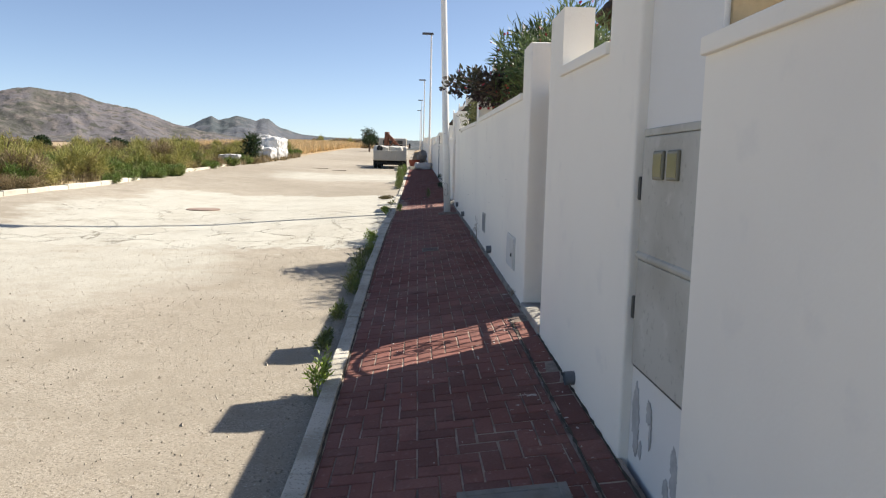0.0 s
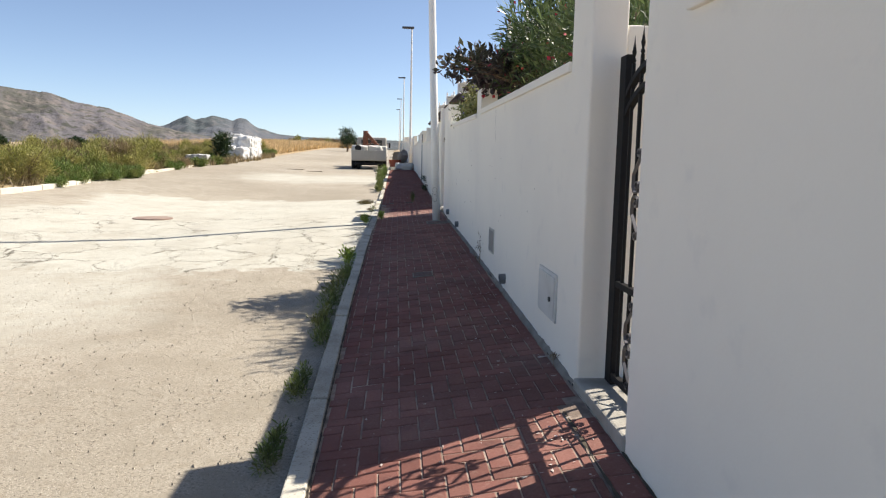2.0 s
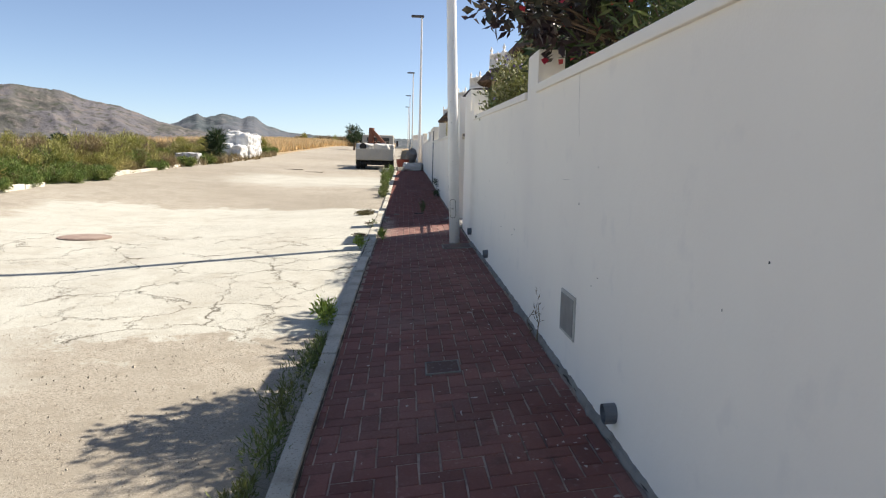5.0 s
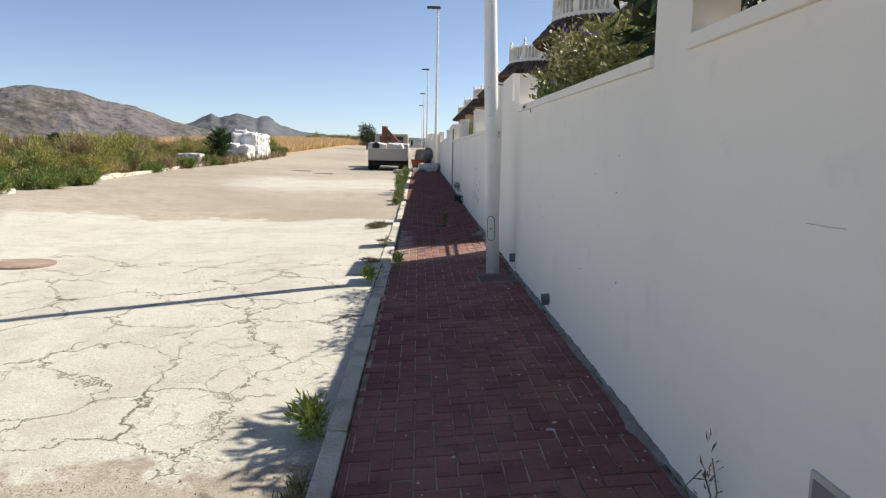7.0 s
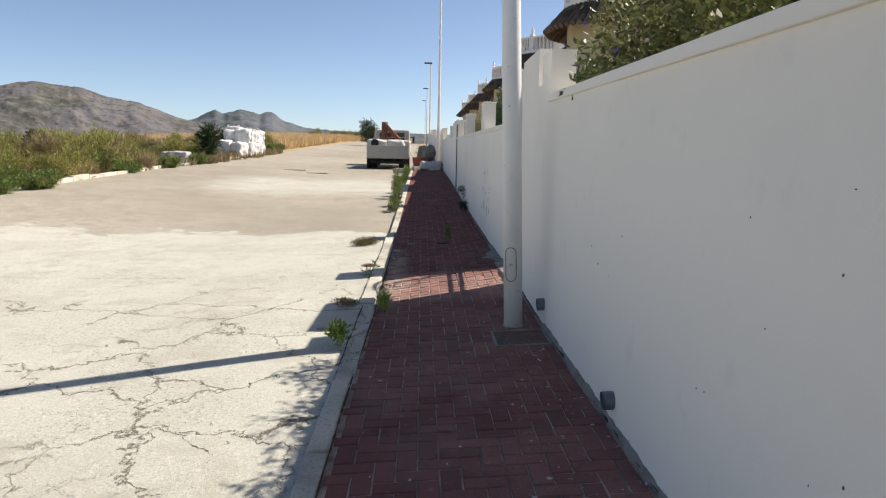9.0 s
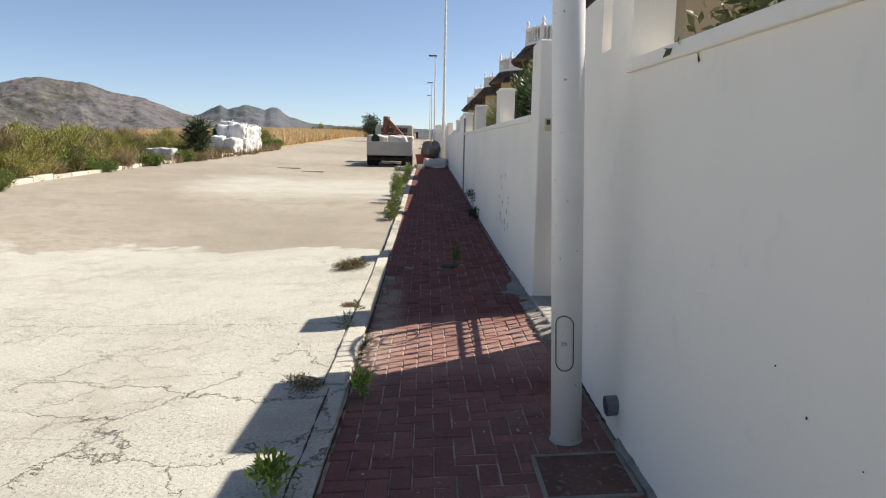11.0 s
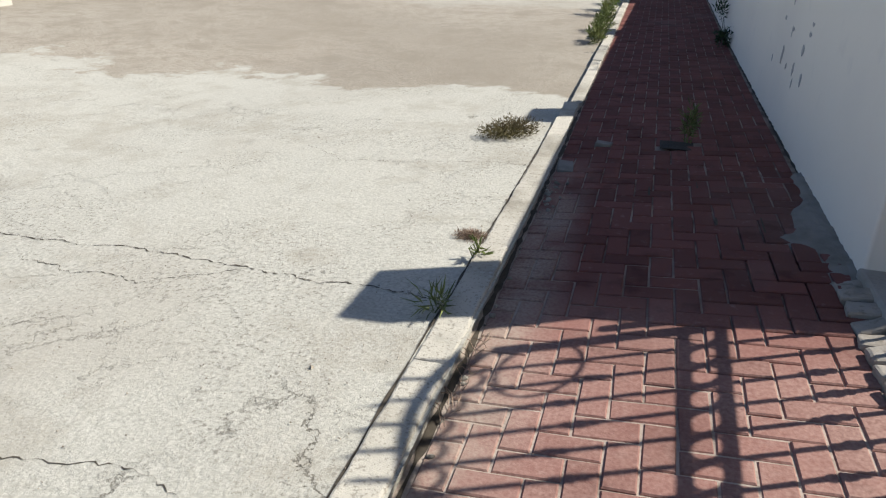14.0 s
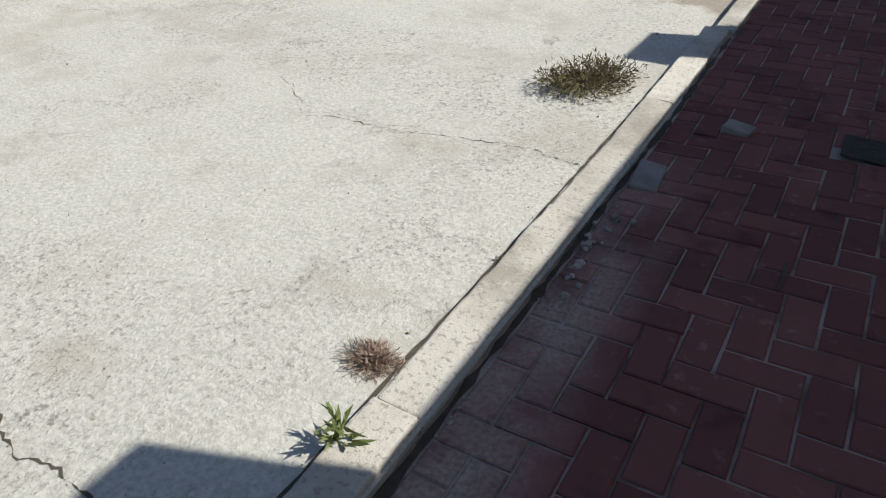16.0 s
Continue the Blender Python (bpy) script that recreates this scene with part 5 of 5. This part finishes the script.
# ---- verge: yucca, trees, straw ----
plant("yucca", -10.35, 43.0, land_z(-10.3, 43), [(0, 0, 1.3, .4, .4, .4), (0, 0, .75, .42, .42, .4)], 900, (.46, .045), DARKLEAF, 11, "spiky dark green yucca on the verge", .3, .3, .1, 3, category="tree")
for k, (x, y, s) in enumerate(((-6.4, 90, 1.0), (-12.6, 54.5, .5), (-19, 44, .42), (-28, 52, .42))):
    z = land_z(x, y)
    t = holder("tree", pose(x, y, z), "small dark green tree in dry scrub", "tree", "far trees")
    bm = bmesh.new()
    rod(bm, (0, 0, -.2), (.1, .05, 1.4 * s), .14 * s, .09 * s)
    for a in range(5):
        rod(bm, (.1, .05, 1.3 * s), (.8 * s * math.cos(a * 1.26), .8 * s * math.sin(a * 1.26), 2.4 * s), .06 * s, .025 * s, 6)
    part("trunk", bm, TWIG, t)
    rt = random.Random(k)
    o = new("crown", leaf_mesh("crown", [(rt.uniform(-.8, .8) * s, rt.uniform(-.8, .8) * s, rt.uniform(.7, 2.6) * s, .75 * s, .75 * s, .6 * s) for _ in range(11)], 3000, .2, .1, DARKLEAF, 70 + k, .2, .2, .2))
    o.parent = t
agave = holder("dead_flower_stalk", pose(-16.6, 24.0, land_z(-16.6, 24), 0, 14, 0), "tall dead brown flower stalk leaning in scrub", "plant")
bm = bmesh.new()
rod(bm, (0, 0, -.1), (0, 0, 2.7), .035, .015)
part("stalk", bm, TWIG, agave)
o = new("seed_head", leaf_mesh("seed_head", [(0, 0, 2.75, .14, .14, .28)], 160, .1, .04, DRYW, 77, .2, .2, .1))
o.parent = agave


def tuft_field(name, xs, ys, n, h, material, label, seed, near=1.4, blades=7, avoid=None):
    rng = np.random.default_rng(seed)
    x = rng.uniform(xs[0], xs[1], n)
    y = ys[0] + (ys[1] - ys[0]) * rng.random(n) ** near
    z = np.array([land_z(a, b) for a, b in zip(x, y)])
    base = np.repeat(np.stack([x, y, z - .03], 1), blades, 0)
    m = n * blades
    base[:, :2] += rng.normal(size=(m, 2)) * .07
    tip = base + np.stack([rng.normal(size=m) * .35, rng.normal(size=m) * .35, np.ones(m)], 1) * (h * rng.uniform(.5, 1.2, m))[:, None]
    w = rng.normal(size=(m, 3)) * .5
    w[:, 2] = 0
    w *= (.016 / (np.linalg.norm(w, axis=1) + 1e-6))[:, None] * np.clip(base[:, 1:2] / 30, .6, 3)
    vs = np.stack([base - w, base + w, tip], 1).reshape(-1, 3)
    me = bpy.data.meshes.new(name)
    me.from_pydata(vs.tolist(), [], [(3 * k, 3 * k + 1, 3 * k + 2) for k in range(m)])
    me.materials.append(material)
    return tagged(new(name, me), label, "grass", kind="stuff")


tuft_field("dry_grass", (-34, -3.0), (132, 190), 7500, 1.25, STRAW, "tall straw coloured dry grass", 21, 1, 9)
tuft_field("dry_grass", (-24, -11), (62, 132), 5500, .95, STRAW, "tall straw coloured dry grass", 22, 1, 8)
tuft_field("verge_grass", (-16, -10.0), (13, 60), 2600, .42, SCRUB_DRY, "dry weeds on a roadside verge", 23, 1.1, 8)
tuft_field("verge_grass", (-30, -11), (18, 60), 1800, .6, SCRUB, "green and dry weeds on a roadside verge", 24, 1, 8)

# ---- weeds by the kerb and in the road ----
def weed(x, y, blobs, n, leaf, material, seed, label, z=None, up=.9, fill=.05, name="weed", bend=.3):
    zz = (road_z(x, y) if x < KERB_X - .05 else pave_z(x, y)) if z is None else z
    ob = holder(name, pose(x, y, zz - .005), label, "weed", "weeds along the kerb")
    o = new("leaves", leaf_mesh("leaves", blobs, n, leaf[0], leaf[1], material, seed, up, bend, fill))
    o.parent = ob
    rng = random.Random(seed)
    part("stem", twig_mesh([((rng.uniform(-.02, .02), rng.uniform(-.02, .02), -.02), (b[0] + rng.uniform(-.5, .5) * b[3], b[1] + rng.uniform(-.5, .5) * b[4], b[2] + rng.uniform(0, .7) * b[5])) for b in blobs for _ in range(3)], .003), material, ob)
    return ob


UP = "bright green weed growing beside a kerb"
weed(-.62, 4.25, [(0, 0, .12, .07, .09, .12), (.03, .05, .2, .05, .05, .1)], 170, (.06, .014), VIVID, 31, UP)
weed(-.74, 11.25, [(0, 0, .1, .11, .14, .1), (-.02, .05, .16, .09, .09, .07)], 300, (.07, .017), VIVID, 32, UP)
weed(-.68, 14.75, [(0, 0, .09, .08, .1, .08)], 170, (.06, .018), VIVID, 33, UP)
weed(-.41, 15.93, [(0, 0, .09, .05, .07, .09)], 170, (.06, .013), VIVID, 34, "small green weed between kerb and pavers")
for k, (y, s) in enumerate(((7.6, .6), (8.6, .9), (9.2, 1.0), (9.9, .9), (6.4, .45), (8.1, .6), (10.4, .6), (5.4, .3))):
    weed(-.68 - .03 * (k % 3), y, [(-.04, 0, .12 * s, .16 * s, .25, .12 * s), (-.02, .2, .15 * s, .09 * s, .2, .15 * s)], 420, (.055, .009), (WEED, WEED, OLIVE)[k % 3], 40 + k, "straggling green weeds along a kerb")
for k, (x, y, s) in enumerate(((-.78, 27.4, 1.0), (-.75, 28.1, .9), (-.7, 25.6, .55), (-.75, 29.0, .7), (-.72, 24.6, .4), (-.72, 35, .7), (-.7, 32, .5), (-.72, 37, .6))):
    weed(x + .03, y, [(0, 0, .28 * s, .11, .25, .3 * s), (0, .2, .5 * s, .08, .15, .26 * s)], 620, (.1, .013), GRASSY if k % 2 else WEED, 60 + k, "tall green weed beside a kerb")
weed(.33, 19.98, [(0, 0, .14, .05, .06, .14)], 260, (.06, .008), WEED, 70, "feathery green weed in a paving gap")
weed(-.625, 17.85, [(0, 0, .055, .025, .025, .05)], 34, (.055, .012), WEED, 71, "small green weed at a kerb joint")
weed(-.66, 17.34, [(0, 0, .03, .05, .05, .03)], 64, (.1, .008), WEED, 72, "small spiky palm seedling at a kerb joint", up=.45)
weed(-.64, 15.98, [(-.1, -.05, .025, .1, .13, .03), (-.18, .08, .02, .08, .1, .025)], 600, (.028, .006), DRYW, 73, "dried brown weed lying by a kerb", up=.2)
weed(-.92, 20.0, [(0, 0, .05, .2, .2, .055), (.05, .12, .06, .17, .16, .06), (-.1, -.05, .04, .14, .14, .04)], 2800, (.034, .006), DRYMAT, 74, "clump of dried brown weed on the road", up=.3)
weed(-.72, 18.1, [(0, 0, .008, .075, .06, .007)], 1500, (.03, .003), STALKS, 75, "flat mat of dry brown stalks by a kerb", up=0, bend=.05)
weed(.88, 24.3, [(-.05, 0, .08, .1, .3, .1), (-.05, .9, .35, .08, .12, .12)], 260, (.08, .02), DARKLEAF, 76, "dark weed at the foot of a wall")
weed(.88, 9.95, [(0, 0, .2, .03, .05, .2)], 26, (.05, .008), DRYW, 77, "thin dry stalk at the foot of a wall")
weed(.9, 6.15, [(0, 0, .04, .03, .05, .04)], 22, (.04, .006), DRYW, 78, "thin dry weed at the foot of a wall")

# ---- cracks opened in the slab ----
CRACK = shader("open_crack", (.055, .045, .032), 1, 0, ((30, 4, .4, .7, (.09, .075, .055), .8),))


def crack(pts, w, seed):
    """A crooked open crack with ragged sides, along a line of (x, y) points."""
    rng = random.Random(seed)
    line = []
    for (ax, ay), (bx, by) in zip(pts, pts[1:]):
        for k in range(34):
            s = k / 34
            px, py = ax + (bx - ax) * s, ay + (by - ay) * s
            line.append((px + .03 * noise.noise((px * 6, py * 6, seed)), py + .05 * noise.noise((px * 5, py * 5, seed + 9)) + .018 * noise.noise((px * 23, py * 23, seed)) + rng.uniform(-.006, .006)))
    line.append(pts[-1])
    bm = bmesh.new()
    prev = None
    for x, y in line:
        h = w * rng.uniform(.08, 1.0) ** 1.5
        z = road_z(x, y) + ripple(x, y) + .0025
        cur = [bm.verts.new((x, y - h, z)), bm.verts.new((x, y + h, z))]
        if prev:
            bm.faces.new((prev[0], cur[0], cur[1], prev[1]))
        prev = cur
    return tagged(part("road_crack", bm, CRACK), "crooked open crack in pale concrete", "crack", "cracks in the slab", kind="structure")


crack(((-.62, 17.43), (-1.07, 17.48), (-1.64, 17.51), (-2.2, 17.58), (-2.85, 17.55), (-4.2, 17.7), (-5.5, 17.5)), .0055, 1)
crack(((-.62, 19.36), (-1.2, 19.3), (-1.87, 19.19), (-2.3, 19.5)), .003, 2)
crack(((-1.64, 17.51), (-1.95, 17.3), (-2.3, 17.28), (-2.7, 17.36)), .004, 3)
crack(((-.62, 16.2), (-1.3, 16.3), (-2.1, 16.15), (-3.0, 16.35)), .003, 4)

crack(((-9.2, 28.6), (-8.0, 29.6), (-6.8, 30.0), (-5.6, 31.2), (-4.6, 31.5)), .02, 6)
crack(((-9.0, 33), (-7.2, 35.1), (-5.5, 35.6)), .02, 7)
crack(((-3.6, 25.1), (-2.6, 25.9), (-2.0, 26.8)), .01, 8)
crack(((-1.1, 13.1), (-1.5, 13.4), (-1.9, 12.5), (-2.5, 12.9), (-2.9, 12.2)), .005, 9)


def gap(x, y0, y1, w, height, seed, name="joint_gap"):
    """A dark open joint that runs along the kerb."""
    rng = random.Random(seed)
    bm = bmesh.new()
    prev, y = None, y0
    while y < y1:
        h = w * rng.uniform(.15, 1.0)
        q = (x(y) if callable(x) else x) + .006 * noise.noise((y * 3, seed, 0))
        cur = [bm.verts.new((q - h, y, height(q, y))), bm.verts.new((q + h, y, height(q, y)))]
        if prev:
            bm.faces.new((prev[0], cur[0], cur[1], prev[1]))
        prev = cur
        y += .05
    return tagged(part(name, bm, CRACK), "dark open joint beside the kerb", "joint", kind="structure")


gap(lambda y: kerb_x(y) - KERB_W - .006, -2, 16, .008, lambda x, y: road_z(x, y) + ripple(x, y) + .004, 1)
gap(KERB_X - .157, 16, 21, .008, lambda x, y: road_z(x, y) + ripple(x, y) + .004, 2)
gap(lambda y: kerb_x(y) + .007, -2, 16, .009, lambda x, y: pave_z(x, y) + .004, 3)
gap(KERB_X - .002, 15.9, 21, .018, lambda x, y: pave_z(x, y) - .003, 4)
gap(WALL_X - .148, .2, 5.4, .012, lambda x, y: pave_z(x, y) + .004, 5)
gap(WALL_X - .01, .2, 29, .012, lambda x, y: pave_z(x, y) + .004, 6)

for k, (x, y0, y1) in enumerate(((.53, 18.12, 18.3), (.64, 18.42, 18.66), (.53, 17.82, 17.98), (.66, 17.98, 18.24), (.43, 18.5, 18.62), (.74, 18.2, 18.36), (.36, 19.05, 19.2), (.1, 18.9, 19.1), (.2, 19.3, 19.45))):
    gap(x, y0, y1, .007, lambda x, y: pave_z(x, y) + .0045, 20 + k)

# crumbled kerb and litter where the pavers have sunk
CHIP = random_tint(shader("kerb_chips", (.3, .28, .235), .95, 0, ((30, 4, .45, .65, (.2, .18, .15), .7),)), .5, 1.3)
rc = random.Random(31)
bm = bmesh.new()
for k in range(70):
    y = rc.gauss(18.85, .16) if k < 50 else rc.uniform(16.3, 18.2)
    x = KERB_X + .012 + abs(rc.gauss(0, .05 if k < 50 else .015))
    r = .004 + .016 * rc.random() ** 2.2
    bmesh.ops.create_icosphere(bm, subdivisions=1, radius=r, matrix=pose(x, y, pave_z(x, y) + r * .35, rc.uniform(0, 90), 0, rc.uniform(0, 90)) @ Matrix.Diagonal((1, rc.uniform(.5, 1), rc.uniform(.4, .8), 1)))
for v in bm.verts:
    v.co += noise.noise_vector(v.co * 90) * .003
tagged(part("kerb_rubble", bm, CHIP), "crumbled kerb chips beside sunken red pavers", "rubble", kind="stuff")
bm = bmesh.new()
for k in range(26):
    y, x = rc.uniform(16.75, 17.25), KERB_X + .015 + abs(rc.gauss(0, .02))
    a, l = rc.gauss(1.57, .5), rc.uniform(.04, .13)
    z = pave_z(x, y) + .006 + .012 * rc.random()
    tube(bm, ((x, y, z), (x + .5 * l * math.cos(a), y + .5 * l * math.sin(a), z + .008), (x + l * math.cos(a + .2), y + l * math.sin(a + .2), z - .002)), .0016, 4)
tagged(part("dry_straw", bm, STALKS), "dry straw caught in the gap beside a kerb", "litter", kind="stuff")

# grit and small stones on the road
rg = np.random.default_rng(8)
n = 16000
gx = KERB_X - .15 - 5.2 * rg.random(n) ** 1.5
gy = 2 + 19 * rg.random(n) ** 1.15
bm_v, bm_f = [], []
for x, y, s, a in zip(gx, gy, (.002 + .007 * rg.random(n) ** 3 * (1 + 2 * (rg.random(n) > .98))) * np.where(gy > 11, .5, 1.0), rg.random(n) * 6):
    z = road_z(x, y) + .006
    k = len(bm_v)
    bm_v += [(x + s * math.cos(a), y + s * math.sin(a), z - s * .5), (x + s * math.cos(a + 2.1), y + s * math.sin(a + 2.1), z - s * .5), (x + s * math.cos(a + 4.2), y + s * math.sin(a + 4.2), z - s * .5), (x, y, z + s * .8)]
    bm_f += [(k, k + 1, k + 3), (k + 1, k + 2, k + 3), (k + 2, k, k + 3)]
me = bpy.data.meshes.new("grit")
me.from_pydata(bm_v, [], bm_f)
me.materials.append(random_tint(shader("grit_stone", (.34, .3, .24), .9), .6, 1.35))
tagged(new("grit", me), "loose grit and small stones on the road", "gravel", kind="stuff")

# pale mortar splashes and litter flecks on the pavers
rg = random.Random(12)
bm = bmesh.new()
for k in range(560):
    near_wall = rg.random() < .6
    x = rg.uniform(.45, .9) if near_wall else rg.uniform(-.4, .9)
    y = rg.uniform(1.6, 15.5)
    w, h = .003 + .014 * rg.random() ** 2, .003 + .018 * rg.random() ** 2
    if rg.random() < .04:
        w, h = w * 2.2, h * 2.2
    vs = [bm.verts.new((x + w * math.cos(j * .785) * rg.uniform(.25, 1.2), y + h * math.sin(j * .785) * rg.uniform(.25, 1.2), 0)) for j in range(8)]
    for v in vs:
        v.co.z = pave_z(v.co.x, v.co.y) + .0055
    bm.faces.new(vs)
tagged(part("mortar_splashes", bm, shader("pale_mortar", (.52, .47, .43), .95, 0, ((60, 3, .4, .7, (.36, .3, .27), .9),))), "pale dried mortar splashes on a red pavement", "stain", kind="stuff")

# ---- pavers, herringbone ----
U = .1


def paver_mesh(lx, ly):
    hx, hy, c = lx / 2, ly / 2, .0045
    vs = [(-hx, -hy, -.04), (hx, -hy, -.04), (hx, hy, -.04), (-hx, hy, -.04), (-hx, -hy, -.005), (hx, -hy, -.005), (hx, hy, -.005), (-hx, hy, -.005),
          (-hx + c, -hy + c, 0), (hx - c, -hy + c, 0), (hx - c, hy - c, 0), (-hx + c, hy - c, 0)]
    fs = [(0, 1, 5, 4), (1, 2, 6, 5), (2, 3, 7, 6), (3, 0, 4, 7), (4, 5, 9, 8), (5, 6, 10, 9), (6, 7, 11, 10), (7, 4, 8, 11), (8, 9, 10, 11)]
    return vs, fs


pavement = scene.objects["pavement"]
far_v, far_f, shared = [], [], {}
rp = random.Random(2)
X0 = KERB_X + .012
i1 = int((WALL_X - X0) / U)
count = 0
for j in range(int(-3 / U), int(45.5 / U)):
    for i in range(-2, i1 + 1):
        c = (i - j) % 4
        if c == 0:
            cx, cy, lx, ly = i + 1, j + .5, 2 * U, U
        elif c == 3:
            cx, cy, lx, ly = i + .5, j + 1, U, 2 * U
        else:
            continue
        x, y = X0 + cx * U, cy * U
        a, b = x - lx / 2, x + lx / 2
        lim = WALL_X - .03 if y > 5.5 else WALL_X - .16
        edge = kerb_x(y) + .012
        if a < edge:
            a = edge
        if b > lim:
            b = lim
        if b - a < .03 or (abs(x - .26) < .1 and abs(y - 19.9) < .1):
            continue
        x, lx = (a + b) / 2, b - a
        key = (round(lx - .0065, 3), round(ly - .0065, 3))
        vs, fs = paver_mesh(*key)
        wave = .004 * noise.noise((x * 2, y * 2, 0))
        if 17.2 < y < 18.7 and x > .3:
            wave += .02 * min(1, (x - .3) / .5) * (1 - abs(y - 17.9) / .8)
        dz = rp.uniform(-.0022, .0022) + wave
        m = pose(x, y, pave_z(x, y) + dz, math.degrees(math.atan2(pave_z(x, y + .1) - pave_z(x, y - .1), .2)) + rp.uniform(-.6, .6), -math.degrees(math.atan2(pave_z(x + .1, y) - pave_z(x - .1, y), .2)) + rp.uniform(-.6, .6), rp.uniform(-1.4, 1.4))
        if 16.5 < y < 20.4 and count < 300:
            count += 1
            if key not in shared:
                me = bpy.data.meshes.new("paver")
                me.from_pydata(vs, [], fs)
                me.materials.append(PAVER)
                shared[key] = me
            o = new("paver", shared[key])
            o.parent = pavement
            o.matrix_world = m
        else:
            k = len(far_v)
            far_v += [tuple(m @ Vector(v)) for v in vs]
            far_f += [tuple(q + k for q in f) for f in fs]
# the border course beside the wall
y = 0.2
while y < 5.4:
    vs, fs = paver_mesh(.125, .19)
    m = pose(WALL_X - .075, y, pave_z(WALL_X - .075, y) + rp.uniform(-.006, .004), 2, -6, rp.uniform(-1, 1))
    k = len(far_v)
    far_v += [tuple(m @ Vector(v)) for v in vs]
    far_f += [tuple(q + k for q in f) for f in fs]
    y += .2
me = bpy.data.meshes.new("pavers")
me.from_pydata(far_v, [], far_f)
me.materials.append(PAVER)
o = new("pavers", me)
o.parent = pavement
tagged(o, "red concrete pavers laid in herringbone", "", kind="stuff")
for k, (x, y, r) in enumerate(((-.42, 19.38, 6), (-.22, 19.9, 84))):
    vs, fs = paver_mesh(.1, .19 if k == 0 else .11)
    me = bpy.data.meshes.new("loose_paver")
    me.from_pydata(vs, [], fs)
    me.materials.append(OLDCEM)
    o = new("loose_paver", me)
    o.matrix_world = pose(x, y, pave_z(x, y) + .018, 3, 4, r)
    tagged(o, "loose grey paver lying on the pavement", "paver")
